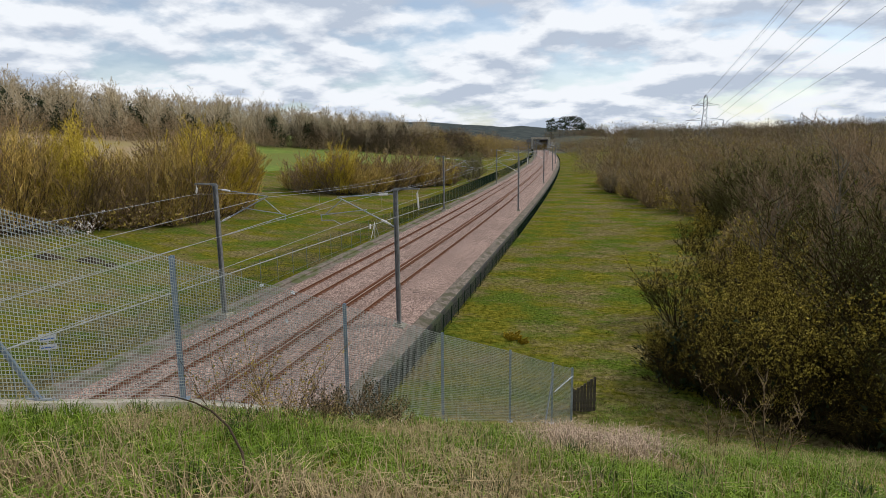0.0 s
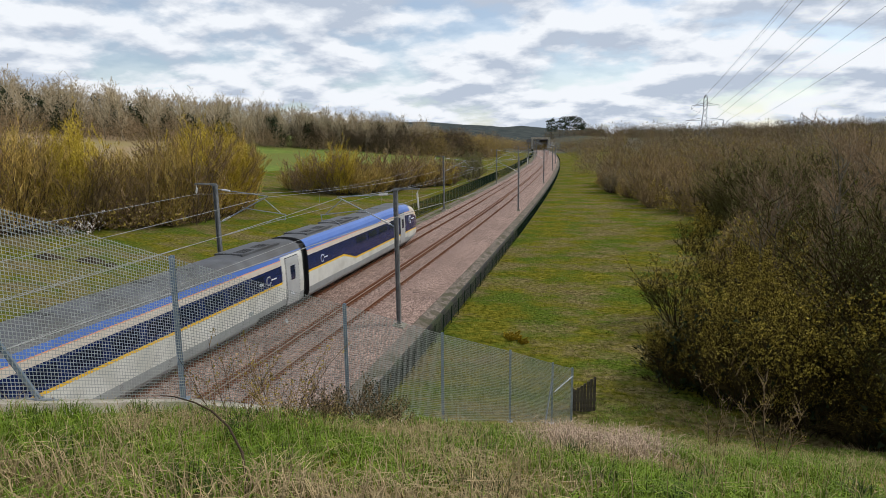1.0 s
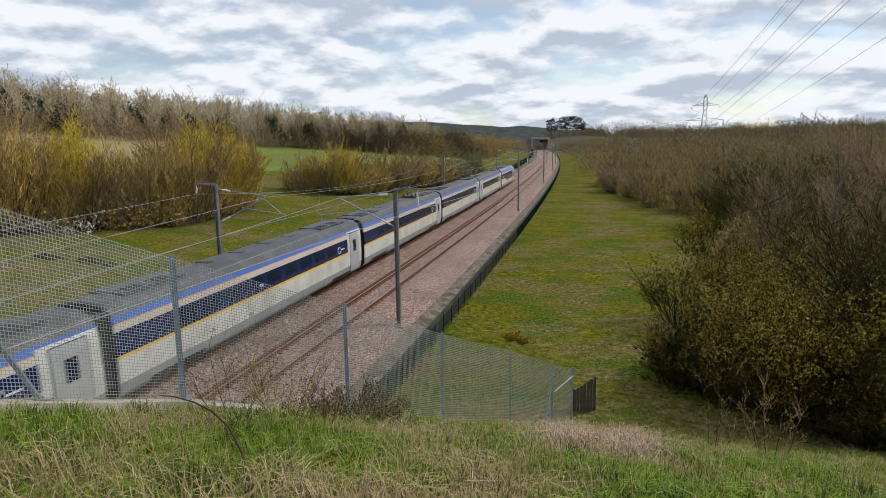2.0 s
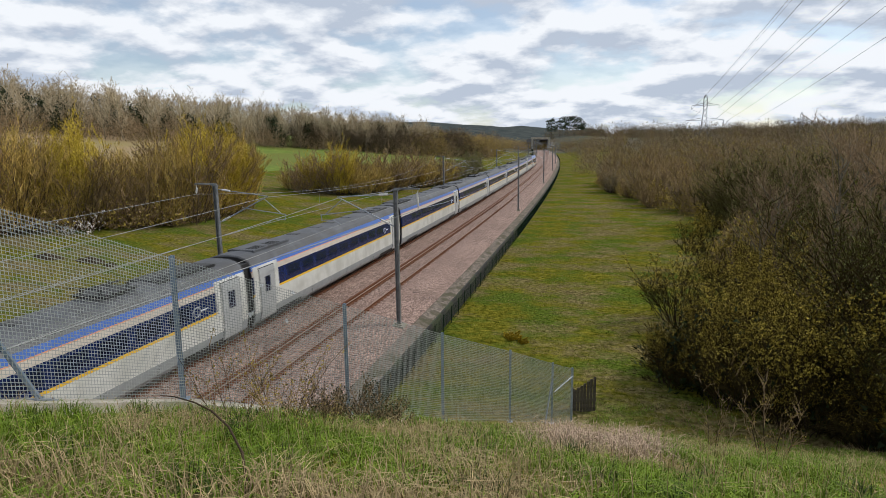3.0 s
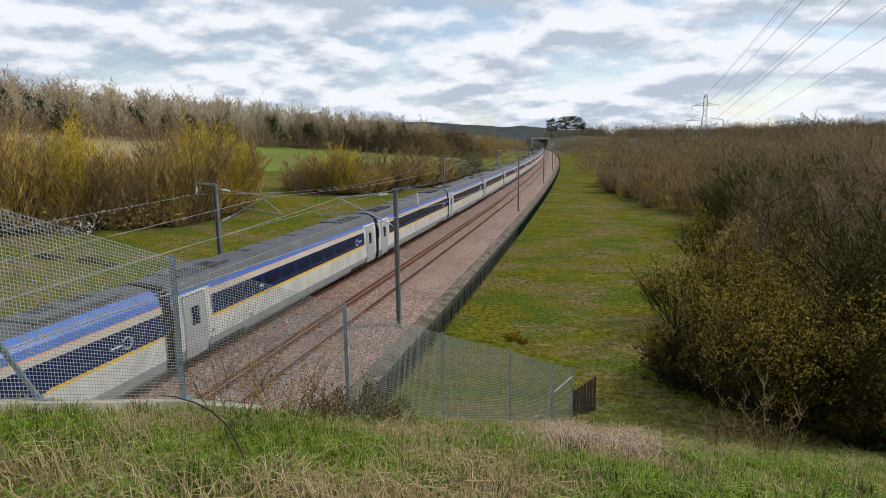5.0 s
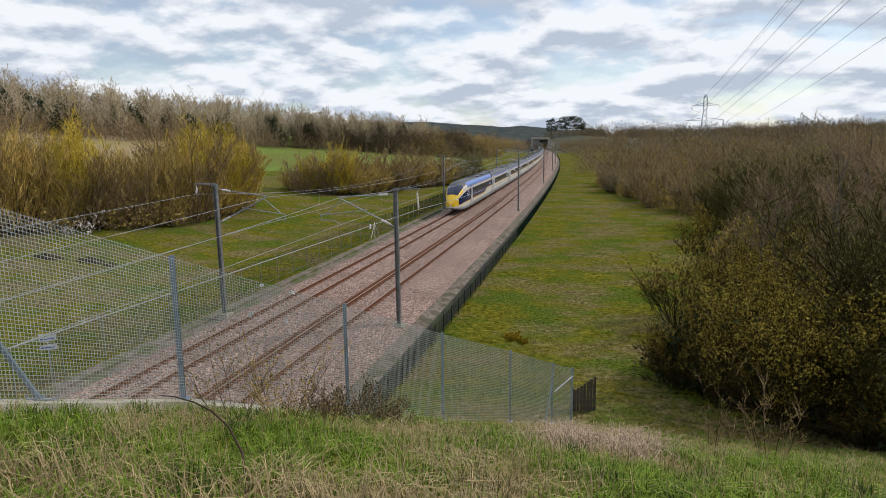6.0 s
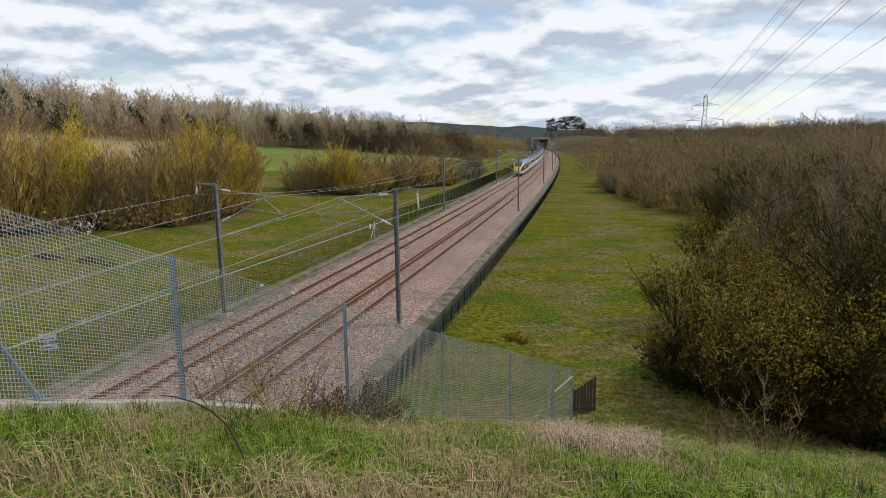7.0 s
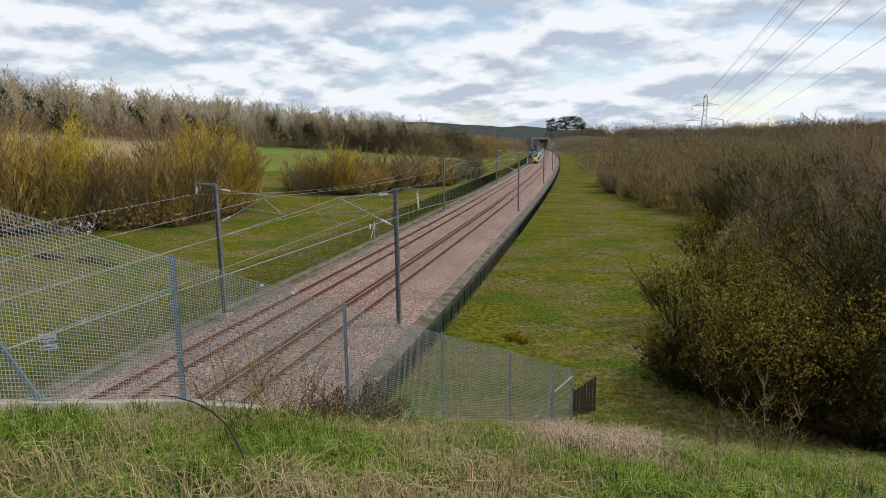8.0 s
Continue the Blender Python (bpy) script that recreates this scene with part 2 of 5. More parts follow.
BLADE_PINK = material("bleached_bracken", (0.31, 0.215, 0.145), (0.46, 0.34, 0.245), 2.5, 0.85, island=0.3, spec=0.2)


# ---------------------------------------------------------------- mesh helpers
def empty(name, m=None, **tags):
    ob = new(name)
    ob.empty_display_size = 0.2
    if m is not None:
        ob.matrix_basis = m
    return tagged(ob, **tags)


def mesh_of(name, verts, faces, mats, index=None, smooth=False):
    me = bpy.data.meshes.new(name)
    me.from_pydata([tuple(v) for v in verts], [], faces)
    for m in mats:
        me.materials.append(m)
    if index is not None:
        me.polygons.foreach_set("material_index", index)
    if smooth:
        me.polygons.foreach_set("use_smooth", [True] * len(me.polygons))
    me.update()
    return me


def piece(name, me, parent=None, m=None, label=""):
    ob = new(name, me)
    ob.parent = parent
    if m is not None:
        ob.matrix_basis = m
    return tagged(ob, label=label)


class Build:
    """Collects boxes, tubes and lofts into one mesh."""

    def __init__(self):
        self.v, self.f, self.i = [], [], []

    def add(self, verts, faces, mat=0):
        k = len(self.v)
        self.v += [tuple(v) for v in verts]
        self.f += [tuple(k + a for a in f) for f in faces]
        self.i += [mat] * len(faces)

    def box(self, x0, x1, y0, y1, z0, z1, mat=0, m=None):
        vs = [Vector(c) for c in ((x0, y0, z0), (x1, y0, z0), (x1, y1, z0), (x0, y1, z0), (x0, y0, z1), (x1, y0, z1), (x1, y1, z1), (x0, y1, z1))]
        if m is not None:
            vs = [m @ v for v in vs]
        self.add(vs, [(0, 3, 2, 1), (4, 5, 6, 7), (0, 1, 5, 4), (1, 2, 6, 5), (2, 3, 7, 6), (3, 0, 4, 7)], mat)

    def tube(self, a, b, r0, r1=None, n=6, mat=0):
        a, b = Vector(a), Vector(b)
        r1 = r0 if r1 is None else r1
        d = (b - a).normalized()
        s = d.orthogonal().normalized()
        t = d.cross(s)
        ring = [(math.cos(2 * math.pi * k / n), math.sin(2 * math.pi * k / n)) for k in range(n)]
        vs = [a + (s * c + t * q) * r0 for c, q in ring] + [b + (s * c + t * q) * r1 for c, q in ring]
        fs = [(k, (k + 1) % n, n + (k + 1) % n, n + k) for k in range(n)]
        fs += [tuple(range(n - 1, -1, -1)), tuple(range(n, 2 * n))]
        self.add(vs, fs, mat)

    def path(self, pts, r, n=4, mat=0):
        """One unbroken tube through the points."""
        pts = [Vector(p) for p in pts]
        k = len(self.v)
        for j, p in enumerate(pts):
            d = (pts[min(j + 1, len(pts) - 1)] - pts[max(j - 1, 0)]).normalized()
            s = d.cross(Vector((0, 0, 1)))
            s = s.normalized() if s.length > 0.01 else Vector((1, 0, 0))
            t = s.cross(d)
            self.v += [tuple(p + (s * math.cos(6.2832 * q / n) + t * math.sin(6.2832 * q / n)) * r) for q in range(n)]
        for j in range(len(pts) - 1):
            for q in range(n):
                a, b = k + j * n + q, k + j * n + (q + 1) % n
                self.f.append((a, b, b + n, a + n))
                self.i.append(mat)

    def mesh(self, name, *mats, smooth=False):
        return mesh_of(name, self.v, self.f, mats, self.i, smooth)


# ---------------------------------------------------------------- the lie of the land
CURVE, CURVE_FROM, GRADE = 0.00025, 32.0, 0.01305
SPEED, PITCH = 83.65, 24.775


def bend(y):
    """Sideways shift of the line at y: a left-hand curve of 4 km radius."""
    d = min(max(0.0, y - CURVE_FROM), 900.0)
    return -CURVE / 2 * d * d


def rail_z(y):
    return GRADE * min(max(y, -150), 800)


def line_pose(y, s=0.0, z=0.0):
    a = math.atan(CURVE * min(max(0.0, y - CURVE_FROM), 900))
    return Matrix.Translation((bend(y) + s, y, rail_z(y) + z)) @ Matrix.Rotation(a, 4, "Z") @ Matrix.Rotation(math.atan(GRADE), 4, "X")


def ramp(x, *pts):
    if x <= pts[0][0]:
        return pts[0][1]
    for (a, u), (b, v) in zip(pts, pts[1:]):
        if x <= b:
            return u + (v - u) * (x - a) / (b - a)
    return pts[-1][1]


def fence_x(y):
    return 11.45 + 0.0 * y if y < 8.2 else 11.73 + (y - 8.24) * 0.374


def bank(y):
    return ramp(y, (-9, 8.3), (0, 8.2), (2.5, 7.75), (5.3, 6.72), (8.2, 5.48), (11.3, 4.15), (14.5, 2.68), (18.6, 0.75), (24.1, -1.45), (30, -1.6))


def ground_z(x, y):
    s = x - bend(y)
    base = rail_z(y)
    if s < -5.0:
        z = base - 0.9 + 0.11 * max(0, -s - 17) - 0.15 * max(0, -s - 400)
        z += 0.35 * noise.noise((x * 0.03, y * 0.03, 0)) * min(1, (-s - 5) / 12)
    elif s < 9.4:
        z = base - 0.75
    else:
        z = base - 1.55 + 0.012 * max(0, s - 25)
        z += 0.25 * noise.noise((x * 0.04, y * 0.04, 3)) * min(1, (s - 9.4) / 10)
    if s > 9.4 and y < 30 and x > fence_x(y) - 0.1:
        t = min(1.0, max(0.0, (27 - y) / 3.0))
        h = bank(y) + 0.10 * noise.noise((x * 0.5, y * 0.5, 1)) + 0.05 * noise.noise((x * 1.7, y * 1.7, 5))
        z = h * t + z * (1 - t)
    d = math.hypot(x - 18, y)
    if d > 250 and y > 0:
        cut = 1.0 if y > 700 else min(1.0, max(0.0, (abs(s - 2.25) - 12) / 40))
        west = max(min(1.0, max(0.0, (x + 130) / 110)), min(1.0, max(0.0, (d - 1000) / 700)))
        start = 300 if s > 20 else 430
        z += (ramp(s, (80, 0.032), (170, 0.021)) if s > 20 else 0.027) * max(0, d - start) * (0.9 + 0.3 * noise.noise((x * 0.0016, y * 0.0016, 7))) * cut * west
    return z


def make_ground():
    ss = [-3600, -2600, -1900, -1400, -1000, -760, -600, -480, -400, -330, -270, -220, -180, -150, -125, -105, -90, -76, -64, -54, -46, -39, -33, -28, -24, -20, -17, -14, -11, -8.5, -6.5, -5.01, -4.9, 0, 5, 9.3, 9.41]
    ss += [9.8 + 0.45 * k for k in range(58)] + [38, 42, 47, 53, 60, 70, 82, 96, 115, 140, 170, 210, 260, 330, 420, 540, 700, 900, 1200, 1600, 2200, 3000, 3800]
    ys = [-400, -200, -100, -50, -25, -12, -8, -5, -3] + [-2 + 0.45 * k for k in range(72)] + [32 + 3 * k for k in range(24)] + [110, 120, 132, 145, 160, 180, 200, 225, 250, 280, 320, 360, 410, 470, 540, 620, 720, 850, 1000, 1200, 1500, 1900, 2400, 3000, 3700, 4300]
    vs, fs = [], []
    for y in ys:
        for s in ss:
            x = s + bend(y)
            vs.append((x, y, ground_z(x, y)))
    n = len(ss)
    for j in range(len(ys) - 1):
        for i in range(n - 1):
            a = j * n + i
            fs.append((a, a + 1, a + n + 1, a + n))
    far = []
    for f in fs:
        x, y, _z = vs[f[0]]
        d = math.hypot(x - 18, y)
        s = x - bend(y)
        if s < -58 and x > -185 and 0 < y < 470 and d < 470:
            far.append(3 if math.atan2(x - 18, y) < radians(-37) else 4)
            continue
        if -58 <= s < -34 and 130 < y < 470:
            far.append(4)
            continue
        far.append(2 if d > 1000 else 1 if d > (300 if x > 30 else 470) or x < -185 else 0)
    ob = new("ground", mesh_of("ground", vs, fs, [GRASS, FARLAND, FARHAZE, FIELD_STRAW, FIELD_GREEN], far, smooth=True))
    tagged(ob, "green and straw-coloured meadow grass with worn brown patches", "ground", kind="structure")


make_ground()


# ---------------------------------------------------------------- the railway
def stretch(name, profile, mat, y0, y1, step, label, category, kind="structure", smooth=False):
    """A strip of the given cross-section (sideways, up) along the line."""
    ys = [y0 + k * step for k in range(int((y1 - y0) / step) + 1)]
    vs, fs = [], []
    n = len(profile)
    for y in ys:
        m = line_pose(y)
        vs += [m @ Vector((s, 0, z)) for s, z in profile]
    for j in range(len(ys) - 1):
        for i in range(n - 1):
            a = j * n + i
            fs.append((a, a + 1, a + n + 1, a + n))
    ob = new(name, mesh_of(name, vs, fs, [mat], smooth=smooth))
    return tagged(ob, label, category, kind=kind)


stretch("ballast_bed", [(-3.3, -0.75), (-2.35, -0.28), (-1.9, -0.165), (1.9, -0.165), (2.25, -0.2), (2.6, -0.165), (6.4, -0.165), (6.9, -0.22), (8.2, -0.50), (8.95, -0.70)], BALLAST, -460, 690, 5, "pinkish grey granite ballast under two railway tracks", "ballast")
stretch("cess_path", [(-5.0, -0.8), (-4.9, -0.7), (-3.15, -0.68)], CESS, -460, 690, 10, "narrow grey gravel path beside the ballast", "path")
stretch("cess_verge", [(8.35, -0.56), (8.5, -0.53), (8.8, -0.60), (9.15, -0.68), (9.36, -0.80)], VERGE, -460, 690, 5, "mossy grey gravel verge above the retaining wall", "path")
stretch("retaining_wall", [(9.2, -0.85), (9.26, -0.66), (9.38, -0.66), (9.52, -1.25), (9.66, -2.3)], DARKWALL, 8, 690, 5, "near-black, green-patched retaining wall below the railway", "wall")
stretch("cable_trough", [(-4.35, -0.85), (-4.35, -0.56), (-3.85, -0.56), (-3.85, -0.85)], CESS, -100, 690, 5, "grey concrete cable trough beside the ballast", "cable trough")
stretch("spare_rail", [(3.28, -0.17), (3.28, -0.06), (3.36, -0.03), (3.42, -0.06), (3.42, -0.17)], RAIL, 5, 690, 5, "rusty spare rail laid beside the running rail", "rail")


def make_track(name, s0):
    top = empty(name, None, label="railway track of rusty rails on concrete sleepers", category="railway track", kind="structure")
    for k in (-0.7525, 0.7525):
        vs, fs, mi = [], [], []
        prof = [(-0.07, -0.17), (-0.07, -0.155), (-0.012, -0.13), (-0.012, -0.05), (-0.036, -0.035), (-0.036, 0), (0.036, 0), (0.036, -0.035), (0.012, -0.05), (0.012, -0.13), (0.07, -0.155), (0.07, -0.17)]
        ys = [-460 + 5 * j for j in range(231)]
        n = len(prof)
        for y in ys:
            m = line_pose(y)
            vs += [m @ Vector((s0 + k + a, 0, b)) for a, b in prof]
        for j in range(len(ys) - 1):
            for i in range(n - 1):
                a = j * n + i
                fs.append((a, a + 1, a + n + 1, a + n))
                mi.append(1 if i == 5 else 0)
        piece("rail", mesh_of("rail", vs, fs, [RAIL, RAILTOP], mi), top)
    b = Build()
    b.box(-1.02, 1.02, -0.11, 0.11, -0.33, -0.172)
    for k in (-0.7525, 0.7525):
        for e in (-0.13, 0.13):
            b.box(k + e - 0.07, k + e + 0.07, -0.10, 0.10, -0.19, -0.12, 1)
    me = b.mesh("sleeper", SLEEPER, RAIL)
    for j in range(150):
        piece("sleeper", me, top, line_pose(12 + 0.6 * j, s0))
    far = Build()
    for j in range(560):
        far.box(-1.02, 1.02, -0.11, 0.11, -0.3, -0.172, 0, line_pose(102 + 0.6 * j, s0))
    tagged(piece("far_sleepers", far.mesh("far_sleepers", SLEEPER), top), kind="stuff")


make_track("track", 0.0)
make_track("track", 4.5)


# ---------------------------------------------------------------- overhead line
MAST_Y = [31.3 + 56.2 * k for k in range(12)]
WIRE_Z = 5.2


def make_mast(y, s, side):
    """side: +1 where the arm reaches towards +x."""
    top = empty("catenary_mast", line_pose(y, s), label="grey steel catenary mast with a cantilever arm", category="catenary mast", group="catenary masts along the railway")
    h = 7.35 if side > 0 else 7.15
    b = Build()
    for e in (-1, 1):
        b.box(e * 0.095 - 0.015, e * 0.095 + 0.015, -0.1, 0.1, -0.6, h)
    b.box(-0.08, 0.08, -0.008, 0.008, -0.6, h)
    piece("post", b.mesh("post", MASTSTEEL), top)
    b = Build()
    b.box(-0.35, 0.35, -0.35, 0.35, -0.85, -0.35)
    b.box(-0.22, 0.22, -0.22, 0.22, -0.35, -0.31)
    for e in (-0.16, 0.16):
        for q in (-0.16, 0.16):
            b.tube((e, q, -0.31), (e, q, -0.22), 0.025, 0.025, 6)
    piece("base_plate", b.mesh("base_plate", CONCRETE), top)
    b = Build()
    b.box(-0.2, 0.2, -0.06, 0.06, h, h + 0.06)
    b.box(-1.35 if side > 0 else -0.1, 0.1 if side > 0 else 1.35, -0.05, 0.05, h + 0.06, h + 0.14)
    piece("outrigger", b.mesh("outrigger", MASTSTEEL), top)
    end = 6.85 if side > 0 else 6.15
    b = Build()
    b.tube((-side * 1.28, 0, h + 0.06), (-side * 1.22, 0, h - 0.12), 0.015, 0.015, 5)
    b.tube((-side * 1.22, 0, h - 0.12), (-side * 1.28, 0, end + 0.08), 0.05, 0.05, 8)
    b.tube((-side * 1.28, 0, end + 0.08), (-side * 1.3, 0, end), 0.02, 0.02, 5)
    piece("insulator", b.mesh("insulator", PORCELAIN), top)
    b = Build()
    b.tube((side * 0.14, 0, 5.20), (side * 3.40, 0, 6.78), 0.035, 0.03, 8)
    b.tube((side * 0.14, 0, h - 0.2), (side * 3.3, 0, 6.78), 0.028, 0.028, 6)
    b.tube((side * 3.1, 0, 6.64), (side * 4.15, 0, 5.80), 0.022, 0.022, 6)
    b.tube((side * 1.7, 0, 6.08), (side * 4.45, 0, 5.74), 0.027, 0.027, 6)
    b.tube((side * 4.40, 0, 5.76), (side * 4.40, 0, 5.42), 0.022, 0.022, 6)
    b.tube((side * 4.42, 0, 5.44), (side * 3.7, 0, 5.47), 0.02, 0.02, 6)
    b.tube((side * 3.7, 0, 5.47), (side * 3.2, 0, WIRE_Z + 0.02), 0.02, 0.016, 6)
    piece("cantilever", b.mesh("cantilever", GALV), top)
    for a, c in (((side * 0.35, 0, 5.302), (side * 0.85, 0, 5.544)), ((side * 0.45, 0, h - 0.2 - 0.31 * (h - 6.98) / 3.16), (side * 0.95, 0, h - 0.2 - 0.81 * (h - 6.98) / 3.16))):
        b = Build()
        b.tube(a, c, 0.06, 0.06, 8)
        piece("insulator", b.mesh("insulator", PORCELAIN), top)


for yy in MAST_Y:
    make_mast(yy, -3.2, 1)
    make_mast(yy, 7.85, -1)


def line_wire(name, s, z_at, sag, label, r=0.012, y_from=-24.9, z_from=None, sag_from=None):
    """A wire hung from mast to mast; the span that leaves the view has its own end height and sag."""
    b = Build()
    ys = [y_from] + MAST_Y
    pts = []
    for a, c in zip(ys, ys[1:]):
        z0 = z_from if a == y_from and z_from is not None else z_at
        dip = sag_from if a == y_from and sag_from is not None else sag
        for k in range(10):
            t = k / 10
            pts.append(line_pose(a + (c - a) * t) @ Vector((s, 0, z0 + (z_at - z0) * t - dip * 4 * t * (1 - t))))
    pts.append(line_pose(ys[-1]) @ Vector((s, 0, z_at)))
    b.path(pts, r)
    top = new(name, b.mesh(name, CABLE))
    return tagged(top, label, "overhead wire")


for s in (0.0, 4.5):
    line_wire("contact_wire", s, WIRE_Z, 0.0, "copper contact wire strung over the track", 0.013, z_from=4.55, sag_from=0.05)
    line_wire("messenger_wire", s, 6.7, 0.65, "sagging messenger wire over the contact wire", 0.014)
line_wire("feeder_wire", -4.5, 6.85, 1.3, "bare feeder wire hung from the mast outriggers", 0.014, sag_from=0.5)
line_wire("feeder_wire", 9.15, 6.15, 0.6, "bare feeder wire hung from the mast outriggers", 0.016, z_from=7.1, sag_from=0.0)


def droppers():
    """Thin hangers between messenger and contact wire."""
    for s in (0.0, 4.5):
        for a, c in zip(MAST_Y[:3], MAST_Y[1:4]):
            for k in range(1, 8):
                t = k / 8
                b = Build()
                m = line_pose(a + (c - a) * t, s)
                b.tube(m @ Vector((0, 0, WIRE_Z)), m @ Vector((0, 0, 6.7 - 0.65 * 4 * t * (1 - t))), 0.006, 0.006, 3)
                tagged(new("dropper_wire", b.mesh("dropper_wire", CABLE)), "thin dropper between messenger and contact wire", "overhead wire", "droppers of the overhead line")


droppers()


# ---------------------------------------------------------------- boundary fences
def lineside_fence(name, s, z, y0, y1, height, pitch, post_mat, wire_mat, label, gap=2.5):
    top = empty(name, None, label=label, category="fence", kind="structure")
    post = Build()
    post.box(-0.018, 0.018, -0.018, 0.018, -0.4, height + 0.05)
    post.box(-0.022, 0.022, -0.022, 0.022, height + 0.05, height + 0.06)
    pm = post.mesh("post", post_mat)
    for k in range(min(int((y1 - y0) / gap), 110)):
        piece("post", pm, top, line_pose(y0 + gap * k, s, z))
    b = Build()
    y = y0
    while y < y1:
        w = 0.0028 if y < 70 else 0.006
        b.box(-w, w, -w, w, 0.0, height, 0, line_pose(y, s, z))
        y += pitch if y < 160 else pitch * 2
    step = 10.0
    y = y0
    while y < y1:
        for q in range(int(height / 0.15) + 1):
            b.tube(line_pose(y, s, z) @ Vector((0, 0, 0.15 * q)), line_pose(y + step, s, z) @ Vector((0, 0, 0.15 * q)), 0.006, 0.006, 3)
        y += step
    tagged(piece("wire_mesh", b.mesh("wire_mesh", wire_mat), top), kind="stuff")
    b = Build()
    y = y0
    while y < y1:
        b.tube(line_pose(y, s, z + 0.12).translation, line_pose(y + step, s, z + 0.12).translation, 0.014, 0.014, 4)
        y += step
    piece("bottom_rail", b.mesh("bottom_rail", post_mat), top)


lineside_fence("green_mesh_fence", -5.6, -0.75, 2, 545, 2.0, 0.09, POSTGREEN, GREENWIRE, "dark green wire mesh fence along the railway")
lineside_fence("low_mesh_fence", 9.75, -1.75, 10, 400, 1.25, 0.10, GREENWIRE, GREENWIRE, "low dark wire mesh fence below the retaining wall", 2.0)


# line of the near fence: x, y, z of the foot of each post, on the descending coping
FEET = [(11.30, -1.6, 9.70), (11.38, 1.6, 8.42), (11.50, 4.95, 7.05), (11.82, 8.24, 5.71), (13.45, 11.27, 4.23), (14.69, 14.51, 2.70), (15.89, 18.62, 0.95), (17.0, 22.3, -0.70), (17.68, 24.1, -1.50)]
TALL = 2.4


def near_fence():
    top = empty("mesh_security_fence", None, label="grey welded mesh security fence on blue-grey steel posts", category="fence")
    b = Build()
    for e in (-1, 1):
        b.box(-0.035, 0.035, e * 0.03 - 0.005, e * 0.03 + 0.005, 0, TALL + 0.04)
    b.box(-0.006, 0.006, -0.03, 0.03, 0, TALL + 0.04)
    b.box(-0.09, 0.09, -0.09, 0.09, 0.0, 0.015)
    pm = b.mesh("post", POSTBLUE)
    for x, y, z in FEET:
        piece("post", pm, top, pose(x - 0.05, y + 0.02, z - 0.01, 0, 0, 10))
    b = Build()
    b.tube((11.45, 5.95, 6.63), (11.39, 4.98, 8.66), 0.035, 0.035, 6)
    piece("brace", b.mesh("brace", POSTBLUE), top)
    b = Build()
    b.box(-0.12, 0.12, -0.17, 0.17, 0, 0.02, 0, pose(11.45, 5.95, 6.63, -22))
    for k in (-1, 1):
        for e in (-1, 1):
            b.tube(Vector((11.45 + k * 0.08, 5.95 + e * 0.12, 6.61 - e * 0.05)), Vector((11.45 + k * 0.08, 5.95 + e * 0.12, 6.68 - e * 0.05)), 0.015, 0.015, 6)
    piece("brace_plate", b.mesh("brace_plate", GALV), top)
    b = Build()
    b.tube((16.75, 21.2, -0.55), (16.98, 22.2, 1.35), 0.03, 0.03, 6)
    piece("brace", b.mesh("brace", GALV), top)
    b = Build()
    b.tube((17.02, 22.35, 0.55), (17.66, 24.0, 0.62), 0.028, 0.028, 6)
    piece("rail_arm", b.mesh("rail_arm", GALV), top)
    for p, q in zip(FEET, FEET[1:]):
        p, q = Vector(p), Vector(q)
        run = (q - p).length
        b = Build()
        cell, wr = 0.05, 0.0043
        n = int(run / cell)
        side = (q - p).to_2d().orthogonal().normalized().to_3d() * wr
        along = (q - p).normalized() * wr
        up = Vector((0, 0, wr))
        for k in range(n + 1):
            c = p.lerp(q, k / n)
            lo, hi = c + Vector((0, 0, 0.03)), c + Vector((0, 0, TALL))
            b.add([lo - along, lo + side, lo + along, hi - along, hi + side, hi + along], [(0, 1, 4, 3), (1, 2, 5, 4), (2, 0, 3, 5)])
        for k in range(int((TALL - 0.03) / cell) + 1):
            h = Vector((0, 0, 0.03 + cell * k))
            a, c = p + h, q + h
            b.add([a - up, a + side, a + up, c - up, c + side, c + up], [(0, 1, 4, 3), (1, 2, 5, 4), (2, 0, 3, 5)])
        tagged(piece("mesh_panel", b.mesh("mesh_panel", WIRE), top), kind="stuff")


near_fence()


def fence_scrap(x, y, z, size, turn):
    """A torn scrap of sheeting caught in the mesh, crumpled over two wires."""
    b = Build()
    rows = [[Vector(((i - 1.5) * size * 0.4, 0.010 + 0.012 * ((i + j) % 2), (j - 1) * size * 0.5 * (1 - 0.15 * i))) for i in range(4)] for j in range(3)]
    flat = [v for row in rows for v in row] + [v - Vector((0, 0.004, 0)) for row in rows for v in row]
    fs = []
    for j in range(2):
        for i in range(3):
            a = 4 * j + i
            fs += [(a, a + 1, a + 5, a + 4), (12 + a, 16 + a, 17 + a, 13 + a)]
    b.add(flat, fs)
    ob = new("plastic_scrap", b.mesh("plastic_scrap", T_WHITE))
    ob.matrix_basis = pose(x, y, z, 0, turn, 61)
    tagged(ob, "pale torn plastic scrap caught in the fence mesh", "litter", "scraps caught in the fence")


for sx, sy, sz, size, turn in ((12.50, 9.69, 7.36, 0.06, 10), (12.81, 10.28, 7.10, 0.07, 35), (12.38, 9.49, 6.87, 0.09, -20), (12.73, 10.12, 6.58, 0.07, 50)):
    fence_scrap(sx, sy, sz, size, turn)


